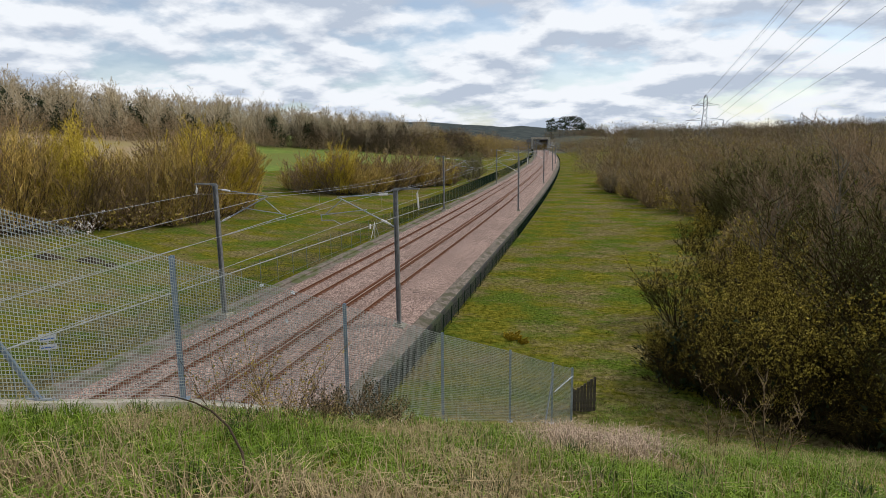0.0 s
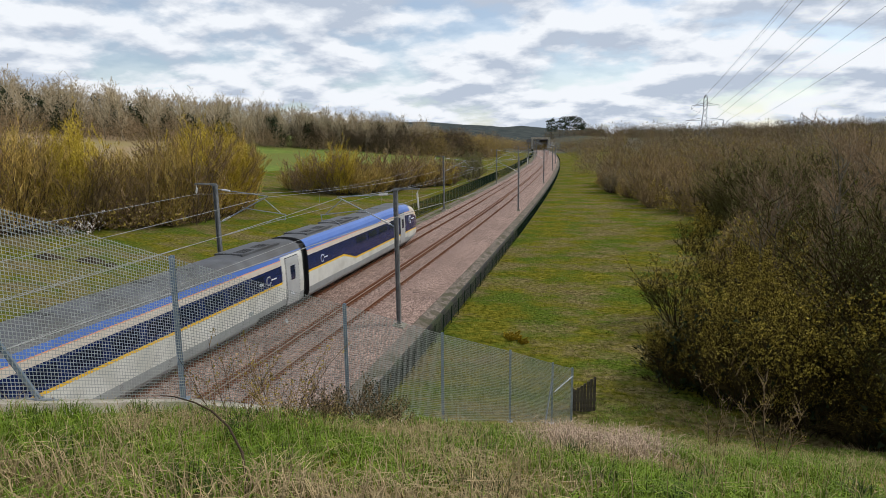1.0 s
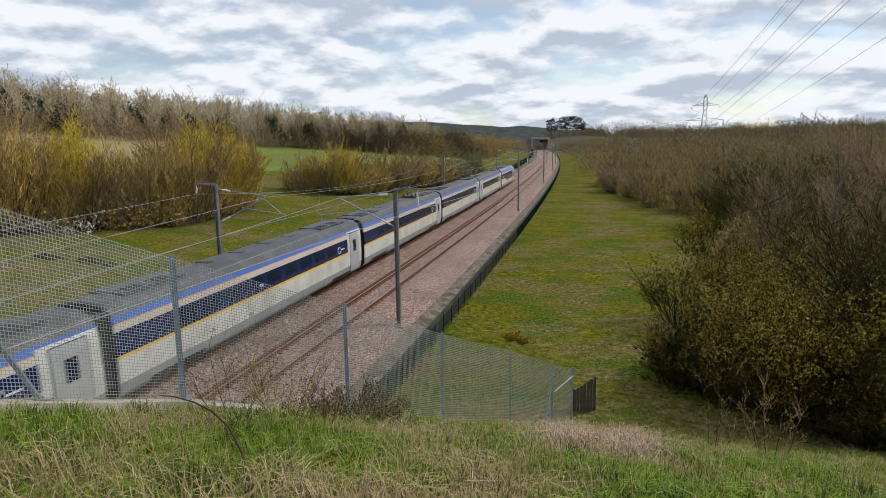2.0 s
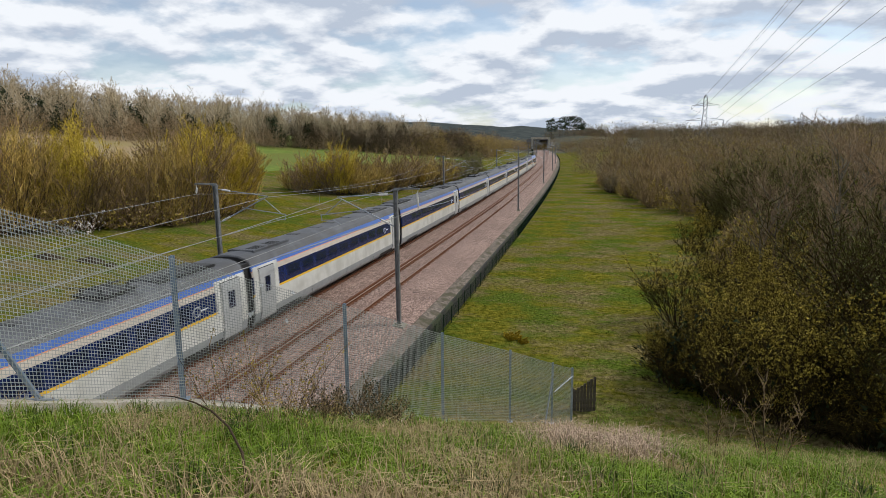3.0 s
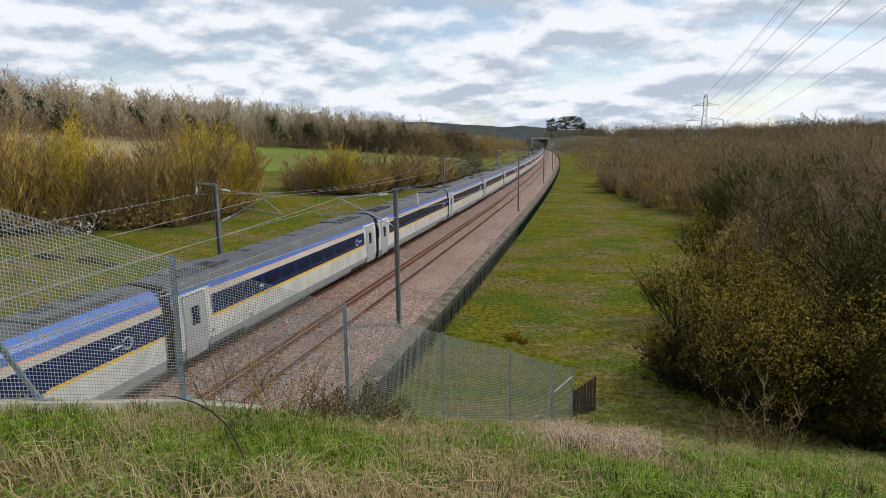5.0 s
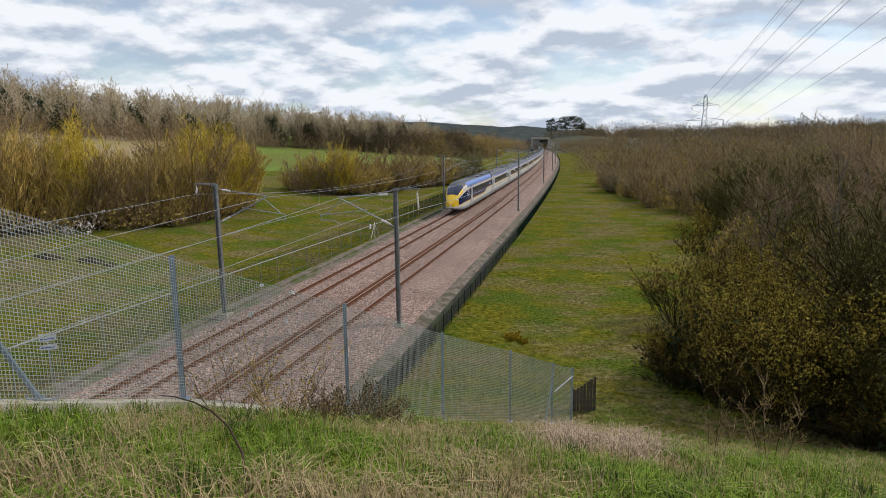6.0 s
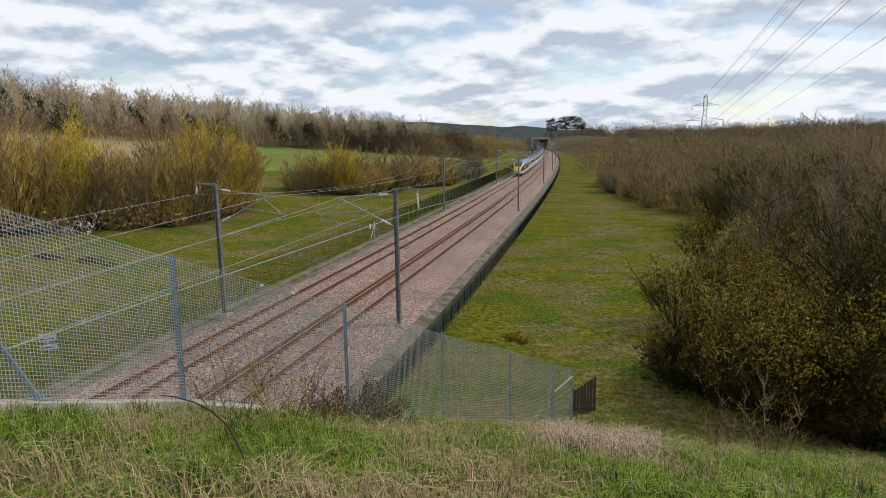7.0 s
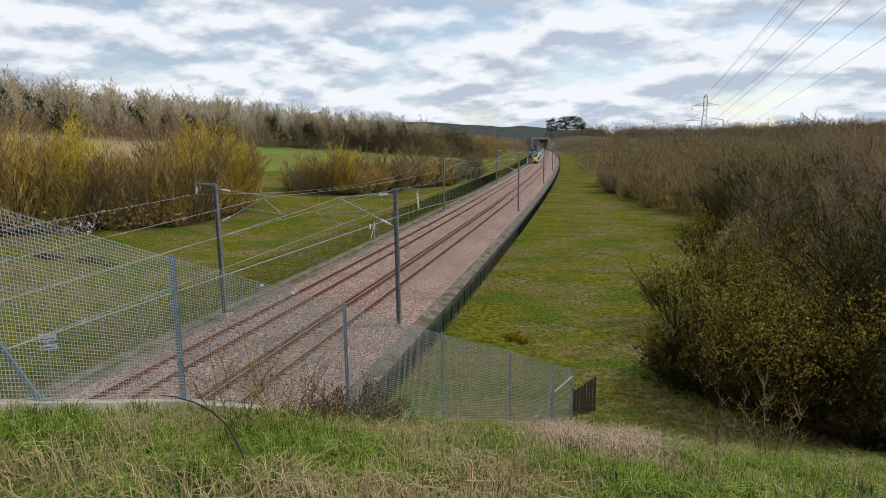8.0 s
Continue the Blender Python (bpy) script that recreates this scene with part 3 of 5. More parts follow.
def strainer():
    top = empty("straining_post", line_pose(63.2, -5.35), label="pale straining post with two raking stays on the fence", category="fence post")
    b = Build()
    b.tube((0, 0, -0.85), (0, 0, 0.95), 0.04, 0.04, 8)
    piece("post", b.mesh("post", PORCELAIN), top)
    for e in (-1.3, 1.3):
        b = Build()
        b.tube((0, e, -0.85), (0, 0, 0.8), 0.03, 0.03, 6)
        piece("stay", b.mesh("stay", PORCELAIN), top)
    b = Build()
    b.box(-0.03, 0.03, -1.55, -1.15, 0.35, 0.85)
    piece("plate", b.mesh("plate", PORCELAIN), top, label="small white plate")


strainer()


def wing_wall():
    b = Build()
    foot = [Vector(p) for p in FEET[:6]]
    for a, c in zip(foot, foot[1:]):
        d = (c - a).to_2d().normalized()
        s = Vector((d.y, -d.x, 0)) * 0.2
        for w, z0, z1, mat in ((1.0, 0.0, -0.18, 0), (0.8, -0.18, None, 1)):
            vs = []
            for p in (a, c):
                lo = p.z + z1 if z1 is not None else -1.8
                for e in (-1, 1):
                    vs += [Vector((p.x, p.y, p.z + z0 - 0.012)) + s * e * w, Vector((p.x, p.y, lo)) + s * e * w]
            b.add(vs, [(0, 4, 6, 2), (0, 1, 5, 4), (2, 6, 7, 3), (1, 3, 7, 5), (0, 2, 3, 1), (4, 5, 7, 6)], mat)
    ob = new("wing_wall", b.mesh("wing_wall", CONCRETE, CONCRETE))
    tagged(ob, "weathered concrete wing wall with a pale coping", "wall", kind="structure")


wing_wall()


def timber_fence():
    top = empty("timber_fence_end", pose(18.12, 25.2, -1.5, 0, 0, 20), label="short weathered timber paling fence end", category="fence")
    for k in range(7):
        b = Build()
        h = 1.15 + 0.09 * k
        b.box(-0.06, 0.06, -0.012, 0.012, 0, h)
        piece("paling", b.mesh("paling", WOOD), top, pose(0.14 * k - 0.4, 0.012 * (k % 2), -0.05, 0, 0, 4 * (k % 3) - 4))
    b = Build()
    b.box(-0.5, 0.55, 0.03, 0.09, 0.55, 0.65)
    b.box(-0.56, -0.44, 0.0, 0.12, -0.2, 1.15)
    piece("rail", b.mesh("rail", WOOD), top)


timber_fence()


# ---------------------------------------------------------------- the train
SIDE = [(1.22, 0.40), (1.38, 0.60), (1.42, 0.82), (1.45, 1.04), (1.465, 1.55), (1.465, 1.96), (1.463, 2.08), (1.455, 2.50), (1.435, 3.00), (1.405, 3.26), (1.395, 3.31), (1.33, 3.58), (1.20, 3.80), (0.98, 3.96), (0.62, 4.07), (0.0, 4.11)]
SIDE_MAT = [1, 1, 1, 0, 0, 4, 2, 2, 3, 6, 5, 7, 7, 7, 7]
PAINT = (T_GREY, T_SKIRT, T_BLUE, T_CREAM, T_YELLOW, T_SKY, T_ORANGE, T_ROOF, T_BLACK, T_GLASS)
BODY = 24.125


def outline():
    return SIDE + [(-x, z) for x, z in reversed(SIDE[:-1])]


def loft(b, rings, mats_of):
    n = len(rings[0])
    k = len(b.v)
    for r in rings:
        b.v += [tuple(v) for v in r]
    for j in range(len(rings) - 1):
        for i in range(n - 1):
            a = k + j * n + i
            b.f.append((a, a + n, a + n + 1, a + 1))
            b.i.append(mats_of(j, i))


def strip_mat(i):
    return SIDE_MAT[i] if i < 15 else SIDE_MAT[29 - i]


def side_panel(b, y0, y1, z0, z1, mat, sign, proud=0.012):
    """A panel that follows the car's side between two heights."""
    pts = [(x, z) for x, z in SIDE if z0 < z < z1]

    def on(z):
        for (x0, a), (x1, c) in zip(SIDE, SIDE[1:]):
            if a <= z <= c:
                return x0 + (x1 - x0) * (z - a) / (c - a)
        return 1.4
    pts = [(on(z0), z0)] + pts + [(on(z1), z1)]
    vs = []
    for x, z in pts:
        vs += [(sign * (x + proud), y0, z), (sign * (x + proud), y1, z), (sign * (x - 0.02), y0, z), (sign * (x - 0.02), y1, z)]
    n = len(pts)
    fs = []
    for k in range(n - 1):
        a = 4 * k
        fs += [(a, a + 1, a + 5, a + 4), (a, a + 4, a + 6, a + 2), (a + 1, a + 3, a + 7, a + 5)]
    a = 4 * (n - 1)
    fs += [(0, 2, 3, 1), (a, a + 1, a + 3, a + 2)]
    b.add(vs, fs, mat)


def add_door(top, yc, w=1.5, ends=None):
    """A plug door with its seam and window; ends: the plain grey stretch of the body it stands in."""
    for sgn in (1, -1):
        if ends:
            b = Build()
            side_panel(b, ends[0], ends[1], 1.06, 3.46, 0, sgn, 0.008)
            piece("end_panel", b.mesh("end_panel", T_GREY), top, label="plain light grey end panel")
        b = Build()
        side_panel(b, yc - w / 2 - 0.05, yc + w / 2 + 0.05, 0.50, 3.34, 0, sgn, 0.012)
        piece("door_seam", b.mesh("door_seam", T_BLACK), top, label="dark rubber seam round the door")
        b = Build()
        side_panel(b, yc - w / 2, yc + w / 2, 0.55, 3.30, 0, sgn, 0.030)
        d = piece("door", b.mesh("door", T_DOOR), top, label="plain mid-grey plug door")
        b = Build()
        side_panel(b, yc - 0.27, yc + 0.27, 1.98, 2.80, 0, sgn, 0.036)
        piece("door_window", b.mesh("door_window", T_GLASS), d)


def add_windows(top, y0, y1, count):
    step = (y1 - y0) / count
    for sgn in (1, -1):
        b = Build()
        side_panel(b, -step * 0.38, step * 0.38, 2.28, 2.86, 0, sgn, 0.006)
        me = b.mesh("window", T_GLASS)
        for k in range(count):
            piece("window", me, top, pose(0, y0 + step * (k + 0.5), 0))


def add_mark(top, yc, scale=1.0):
    """Pale swirl and bar on the blue band."""
    for sgn in (1, -1):
        b = Build()
        pts = []
        for k in range(13):
            a = 0.5 + k * 0.45
            pts.append((yc + scale * 0.34 * math.cos(a) * (1 - 0.02 * k), 2.46 + scale * 0.30 * math.sin(a)))
        for (u, v), (p, q) in zip(pts, pts[1:]):
            b.tube((sgn * 1.463, u, v), (sgn * 1.463, p, q), 0.03 * scale, 0.03 * scale, 5)
        b.box(sgn * 1.455 - 0.01, sgn * 1.455 + 0.01, yc + 0.36 * scale, yc + 1.1 * scale, 2.42, 2.42 + 0.10 * scale)
        piece("side_mark", b.mesh("side_mark", T_WHITE), top, label="pale swirl mark on the blue band")


def add_roof(top, dark, seed, places=(3.2, BODY - 3.4)):
    rnd = random.Random(seed)
    for yc in places:
        b = Build()
        b.box(-0.8, 0.8, yc - 1.9, yc + 1.9, 3.9, 4.135)
        b.box(-0.72, 0.72, yc - 1.8, yc + 1.8, 4.135, 4.15)
        for k in range(2):
            for q in range(5):
                b.box(0.05, 0.66, yc - 1.5 + 1.6 * k + 0.22 * q, yc - 1.36 + 1.6 * k + 0.22 * q, 4.15, 4.165, 1)
        piece("roof_unit", b.mesh("roof_unit", T_BLACK if dark else T_ROOF, T_BLACK), top, label="grey roof unit with dark grilles")
    for k in range(4):
        b = Build()
        yc = 7.5 + 2.7 * k + rnd.uniform(-0.3, 0.3)
        b.box(-0.45, 0.3, yc - 0.2, yc + 0.2, 4.0, 4.118)
        piece("roof_vent", b.mesh("roof_vent", T_ROOF if k % 2 else T_BLACK), top)


def add_pantograph(top, yc, raised):
    b = Build()
    b.box(-0.7, 0.7, yc - 0.9, yc + 0.9, 4.15, 4.25)
    for e in (-0.45, 0.45):
        b.tube((e, yc - 0.7, 4.25), (e, yc - 0.7, 4.45), 0.07, 0.07, 8)
        b.tube((e, yc + 0.7, 4.25), (e, yc + 0.7, 4.45), 0.07, 0.07, 8)
    if raised:
        b.tube((0, yc + 0.6, 4.4), (0, yc - 1.0, 4.75), 0.04, 0.04, 6)
        b.tube((0, yc - 1.0, 4.75), (0, yc + 0.3, 5.02), 0.03, 0.03, 6)
        b.tube((-0.8, yc + 0.3, 5.03), (0.8, yc + 0.3, 5.03), 0.03, 0.03, 6)
    else:
        b.tube((0, yc + 0.8, 4.45), (0, yc - 1.0, 4.5), 0.04, 0.04, 6)
        b.tube((-0.8, yc - 0.9, 4.52), (0.8, yc - 0.9, 4.52), 0.03, 0.03, 6)
    piece("pantograph", b.mesh("pantograph", T_BLACK), top, label="raised black pantograph" if raised else "folded black pantograph")


def add_bogie(top, yc):
    b = Build()
    b.box(-1.15, 1.15, yc - 1.7, yc + 1.7, 0.32, 0.62)
    bog = piece("bogie", b.mesh("bogie", T_BLACK), top)
    for e in (-1.25, 1.25):
        for sgn in (-1, 1):
            b = Build()
            b.tube((sgn * 0.70, yc + e, 0.46), (sgn * 0.83, yc + e, 0.46), 0.45, 0.45, 16)
            piece("wheel", b.mesh("wheel", RAIL), bog)


def passenger_car(doors, dark, panto, seed):
    top = empty("passenger_car", None, label="grey and dark blue high-speed passenger car with a yellow line", category="train car", group="cars of the passing train")
    b = Build()
    prof = outline()
    ys = [0.0, 0.06] + [BODY * k / 8 for k in range(1, 8)] + [BODY - 0.06, BODY]
    rings = []
    for y in ys:
        k = 0.965 if y in (0.0, BODY) else 1.0
        rings.append([(x * k, y, 0.3 + (z - 0.3) * (0.985 if k < 1 else 1)) for x, z in prof])
    loft(b, rings, lambda j, i: strip_mat(i))
    n = len(prof)
    b.f += [tuple(range(n)), tuple(range(len(b.v) - 1, len(b.v) - n - 1, -1))]
    b.i += [8, 8]
    piece("body", b.mesh("body", *PAINT), top)
    b = Build()
    b.box(-1.2, 1.2, BODY - 0.02, BODY + 0.67, 0.9, 3.75)
    piece("gangway_bellows", b.mesh("gangway_bellows", T_BLACK), top)
    for e in ("front", "rear"):
        if e in doors:
            if e == "front":
                add_door(top, BODY - 1.35, 1.5, (BODY - 2.55, BODY - 0.07))
            else:
                add_door(top, 1.35, 1.5, (0.07, 2.55))
    lo, hi = (3.4 if "rear" in doors else 3.0), BODY - (4.2 if "front" in doors else 3.0)
    add_windows(top, lo, hi, 9)
    add_mark(top, BODY - 4.0 if "front" in doors else BODY - 2.2, 0.75)
    add_roof(top, dark, seed)
    if panto:
        add_pantograph(top, BODY - 7.4, panto == 2)
    for sgn in (1, -1):
        for yc in (6.6, 9.4, 12.06, 14.7, 17.5):
            b = Build()
            side_panel(b, yc - 0.012, yc + 0.012, 0.45, 1.0, 0, sgn, 0.004)
            piece("skirt_seam", b.mesh("skirt_seam", T_BLACK), top)
        for yc in (3.4, BODY - 3.4):
            b = Build()
            side_panel(b, yc - 1.75, yc + 1.75, 0.41, 0.70, 0, sgn, 0.006)
            piece("bogie_opening", b.mesh("bogie_opening", T_BLACK), top, label="dark opening in the skirt over the bogie")
    add_bogie(top, 3.4)
    add_bogie(top, BODY - 3.4)
    return top


def cab_car():
    """Nose towards +y; the coupled end at y = 0."""
    top = empty("cab_car", None, label="streamlined high-speed cab car with a blue and yellow nose", category="train car", group="cars of the passing train")
    length, nose = 26.4, 6.6
    b = Build()
    prof = outline()
    n = len(prof)
    ys = [0.0, 0.06, 5.4, 7.6, 14, length - nose]
    stops = [0.12, 0.24, 0.36, 0.47, 0.57, 0.66, 0.74, 0.81, 0.87, 0.92, 0.96, 0.985, 1.0]
    ys += [length - nose + nose * t for t in stops]
    rings = []
    for y in ys:
        t = max(0.0, (y - (length - nose)) / nose)
        w = math.sqrt(max(0.0, 1 - t ** 3.2)) * 0.72 + 0.28 * (1 - t ** 2)
        w = max(w, 0.08)
        ztop = 4.11 - 0.35 * t - 2.3 * t ** 3.0
        zbot = 0.40 + 0.5 * t ** 4
        ring = []
        for k, (x, z) in enumerate(prof):
            if y > 7:                                      # the yellow line steps down towards the nose
                z -= {3: 0.05, 4: 0.32, 5: 0.58, 6: 0.58, 7: 0.2}.get(min(k, 30 - k), 0.0)
            q = (z - 0.40) / (4.11 - 0.40)
            f = zbot + (ztop - zbot) * q
            if z <= 2.1:                                   # the lower side keeps its lines
                keep = min(z, zbot + (ztop - zbot) * (0.5 + 0.12 * q))
                f = f * min(1, t * 1.4) + max(keep, zbot) * (1 - min(1, t * 1.4))
            ring.append((x * w, y, f))
        rings.append(ring)
    first = 6

    def paint(j, i):
        m = strip_mat(i)
        t = stops[j - first + 1] if j >= first else 0.0
        k = min(i, 29 - i)
        if t > 0.30 and k >= 12:
            return 7 if t < 0.5 else (9 if t < 0.84 else 4)
        if t > 0.84 and k >= 6:
            return 4
        if t > 0.30 and k in (9, 10, 11):
            return 3 if t < 0.6 else 4
        if t > 0.0 and k in (2, 3, 4):
            return 0
        if t <= 0.3 and k in (11, 12):
            return 5
        return m
    loft(b, rings, paint)
    b.f += [tuple(range(n)), tuple(range(len(b.v) - 1, len(b.v) - n - 1, -1))]
    b.i += [8, 0]
    piece("body", b.mesh("body", *PAINT), top)
    add_door(top, length - nose - 0.9, 1.3)
    add_windows(top, 7.5, length - nose - 2.4, 4)
    add_mark(top, length - nose + 1.35, 1.15)
    add_mark(top, 2.0, 0.75)
    add_roof(top, False, 77, (3.2, 8.2))
    for sgn in (-1, 1):
        b = Build()
        b.tube((sgn * 0.62, length - 1.05, 1.98), (sgn * 0.60, length - 0.72, 1.93), 0.15, 0.12, 10)
        piece("headlight", b.mesh("headlight", T_WHITE), top, label="clear oval headlight")
    add_bogie(top, 3.4)
    add_bogie(top, length - 6.2)
    return top


CARS = [cab_car()]
for k in range(2, 16):
    doors = ("front", "rear") if k in (2, 8, 9, 15) else ("front",) if k < 8 else ("rear",)
    CARS.append(passenger_car(doors, k in (3, 7, 9, 10, 14), 2 if k in (4, 12) else 1 if k in (6, 9) else 0, k))
CARS.append(copy_thing(CARS[0], Matrix()))


def place_between(y_back, y_front):
    """Pose of a car whose ends stand on the line at those places."""
    a, c = line_pose(y_back).translation, line_pose(y_front).translation
    d = (c - a).normalized()
    s = d.cross(Vector((0, 0, 1))).normalized()
    u = s.cross(d)
    return Matrix(((s.x, d.x, u.x, a.x), (s.y, d.y, u.y, a.y), (s.z, d.z, u.z, a.z), (0, 0, 0, 1)))


def motions():
    """The train runs away along the line at a steady 300 km/h."""
    for k, car in enumerate(CARS, 1):
        rows = []
        for j in range(17):
            t = 0.5 * j
            front = 32.65 + SPEED * (t - 1.0)
            if k == 1:
                m = place_between(front + 0.65, front + 0.65 + 25.6)
            elif k == 16:
                f = front - 14 * PITCH
                m = place_between(f, f - 25.6)
            else:
                f = front - (k - 2) * PITCH
                m = place_between(f - BODY, f)
            rows.append((t, m))
        walk(car, rows)


# ---------------------------------------------------------------- plants
class Plant:
    """Limbs as three-sided tapers, twigs as spikes, leaves as small rhombs."""

    def __init__(self, seed):
        self.r = random.Random(seed)
        self.limb, self.twig, self.leaf = Build(), Build(), Build()

    def taper(self, b, pts, r0, r1):
        n = len(pts)
        k = len(b.v)
        for j, p in enumerate(pts):
            d = (pts[min(j + 1, n - 1)] - pts[max(j - 1, 0)]).normalized()
            s = d.orthogonal().normalized()
            q = d.cross(s)
            w = r0 + (r1 - r0) * j / (n - 1)
            for a in (0, 2.094, 4.189):
                b.v.append(tuple(p + (s * math.cos(a) + q * math.sin(a)) * w))
        for j in range(n - 1):
            for a in range(3):
                u, v = k + 3 * j + a, k + 3 * j + (a + 1) % 3
                b.f.append((u, v, v + 3, u + 3))
                b.i.append(0)

    def spike(self, p, q, w):
        """A fine twig: one sliver at a chance angle; its limbs are solid."""
        d = (q - p).normalized()
        s = d.orthogonal().normalized()
        a = self.r.uniform(0, 3.14)
        s = (s * math.cos(a) + d.cross(s) * math.sin(a)) * w * 1.25
        self.twig.add([p + s, p - s, q], [(0, 1, 2)])

    def thorn(self, p, q, w):
        d = (q - p).normalized()
        s = d.orthogonal().normalized() * w
        t = d.cross(s)
        self.twig.add([p + s, p - s * 0.5 + t * 0.87, p - s * 0.5 - t * 0.87, q], [(0, 1, 3), (1, 2, 3), (2, 0, 3)])

    def rhomb(self, p, size):
        r = self.r
        d = Vector((r.gauss(0, 1), r.gauss(0, 1), r.gauss(0.4, 1))).normalized()
        s = d.orthogonal().normalized() * size * 0.42
        self.leaf.add([p + s, p + d * size * 1.1, p - s], [(0, 1, 2)])

    def run(self, p, d, length, bend_by, n, lift=0.0):
        r = self.r
        pts = [p]
        for _ in range(n):
            d = (d + Vector((r.gauss(0, bend_by), r.gauss(0, bend_by), r.gauss(0, bend_by) + lift))).normalized()
            pts.append(pts[-1] + d * length / n)
        return pts, d


def shrub(name, seed, height, spread, stems, branches, twigs, leaves, leaf_size, bark, twig_mat, leaf_mat, label, category="shrub", twig_w=0.012, lean=0.5, group="", rise=0.25, low=0.06, stout=1.0, leaf_from=0.0):
    """Many stems from one stool, fanned outwards, with fine upright twigs."""
    P = Plant(seed)
    r = P.r
    for _ in range(stems):
        a = r.uniform(0, 2 * math.pi)
        tilt = lean * math.sqrt(r.random())
        d = Vector((math.cos(a) * tilt, math.sin(a) * tilt, 1)).normalized()
        ln = height * r.uniform(0.55, 1.0) * (1.0 - 0.35 * tilt)
        p0 = Vector((math.cos(a), math.sin(a), 0)) * spread * 0.25 * r.random() + Vector((0, 0, -0.15))
        pts, _d = P.run(p0, d, ln, 0.08, 5, 0.02)
        P.taper(P.limb, pts, 0.012 * height * stout * r.uniform(0.3, 0.6), 0.006 * min(1, stout))
        for _ in range(branches):
            t = r.uniform(low, 1.0)
            j = min(int(t * 5), 4)
            q = pts[j].lerp(pts[j + 1], t * 5 - j)
            a2 = r.uniform(0, 2 * math.pi)
            axis = (pts[j + 1] - pts[j]).normalized()
            bd = (axis + Vector((math.cos(a2), math.sin(a2), r.uniform(-0.1, 0.4))) * r.uniform(0.5, 0.95)).normalized()
            bl = height * r.uniform(0.10, 0.26) * (1.25 - 0.6 * t)
            bp, _d = P.run(q, bd, bl, 0.12, 2, 0.06)
            P.thorn(bp[0], bp[2], twig_w * 1.6)
            for _ in range(twigs):
                u = r.uniform(0.15, 1.0)
                s = bp[0].lerp(bp[2], u)
                td = (bd + Vector((r.gauss(0, 0.6), r.gauss(0, 0.6), r.gauss(rise, 0.5)))).normalized()
                e = s + td * height * r.uniform(0.03, 0.11)
                P.spike(s, e, twig_w * 0.75)
                for _ in range(leaves if e.z > height * leaf_from * r.uniform(0.6, 1.2) else 0):
                    P.rhomb(s.lerp(e, r.random()), leaf_size * r.uniform(0.6, 1.3))
    return finish(P, name, bark, twig_mat, leaf_mat, label, category, group)


def finish(P, name, bark, twig_mat, leaf_mat, label, category, group):
    top = empty(name, None, label=label, category=category, group=group)
    piece("stem", P.limb.mesh("stem", bark), top)
    piece("crown", P.twig.mesh("crown", twig_mat), top)
    if P.leaf.f:
        piece("foliage", P.leaf.mesh("foliage", leaf_mat), top)
    return top


def tree(name, seed, height, limbs, subs, twigs, bark, twig_mat, leaf_mat, label, leaves=0, leaf_size=0.05, twig_w=0.02, clear=0.25, ivy=0, group="", category="tree", wide=0.5):
    """A trunk that divides into limbs, branches and twigs."""
    P = Plant(seed)
    r = P.r
    trunk, _d = P.run(Vector((0, 0, -0.2)), Vector((r.gauss(0, 0.05), r.gauss(0, 0.05), 1)).normalized(), height * 0.8, 0.06, 6, 0.03)
    P.taper(P.limb, trunk, 0.016 * height, 0.004 * height)
    for _ in range(limbs):
        t = clear + (1 - clear) * r.random() ** 0.8
        j = min(int(t * 6), 5)
        q = trunk[j].lerp(trunk[j + 1], t * 6 - j)
        a = r.uniform(0, 2 * math.pi)
        d = Vector((math.cos(a), math.sin(a), r.uniform(0.5, 1.4))).normalized()
        ln = height * wide * r.uniform(0.45, 0.8) * (1.15 - 0.6 * t)
        lp, d2 = P.run(q, d, ln, 0.14, 4, 0.07)
        P.taper(P.limb, lp, 0.006 * height * (1.2 - 0.6 * t), 0.0016 * height)
        for _ in range(subs):
            u = r.uniform(0.2, 1.0)
            k = min(int(u * 4), 3)
            s = lp[k].lerp(lp[k + 1], u * 4 - k)
            d3 = (d2 + Vector((r.gauss(0, 0.55), r.gauss(0, 0.55), r.gauss(0.2, 0.4)))).normalized()
            bp, d4 = P.run(s, d3, ln * r.uniform(0.25, 0.5), 0.15, 3, 0.04)
            P.taper(P.twig, bp, twig_w * 1.6, twig_w * 0.6)
            for _ in range(twigs):
                v = r.uniform(0.2, 1.0)
                w = min(int(v * 3), 2)
                g = bp[w].lerp(bp[w + 1], v * 3 - w)
                e = g + (d4 + Vector((r.gauss(0, 0.6), r.gauss(0, 0.6), r.gauss(0.1, 0.5)))).normalized() * height * r.uniform(0.03, 0.07)
                P.spike(g, e, twig_w * 0.8)
                for _ in range(leaves):
                    P.rhomb(g.lerp(e, r.random()), leaf_size * r.uniform(0.6, 1.4))
    for _ in range(ivy):
        t = r.uniform(0.03, 0.75)
        j = min(int(t * 6), 5)
        c = trunk[j].lerp(trunk[j + 1], t * 6 - j)
        a = r.uniform(0, 2 * math.pi)
        w = height * 0.055 * r.uniform(0.3, 1.2) * (1.1 - t)
        P.rhomb(c + Vector((math.cos(a) * w, math.sin(a) * w, 0)), leaf_size * r.uniform(0.7, 1.5))
    return finish(P, name, bark, twig_mat, leaf_mat, label, category, group)


rng = random.Random(5)


def set_down(ob, x, y, size=1.0, sink=0.1, tall=1.0):
    return Matrix.Translation((x, y, ground_z(x, y) - sink)) @ Matrix.Rotation(rng.uniform(0, 6.28), 4, "Z") @ Matrix.Diagonal((size, size, size * tall, 1))


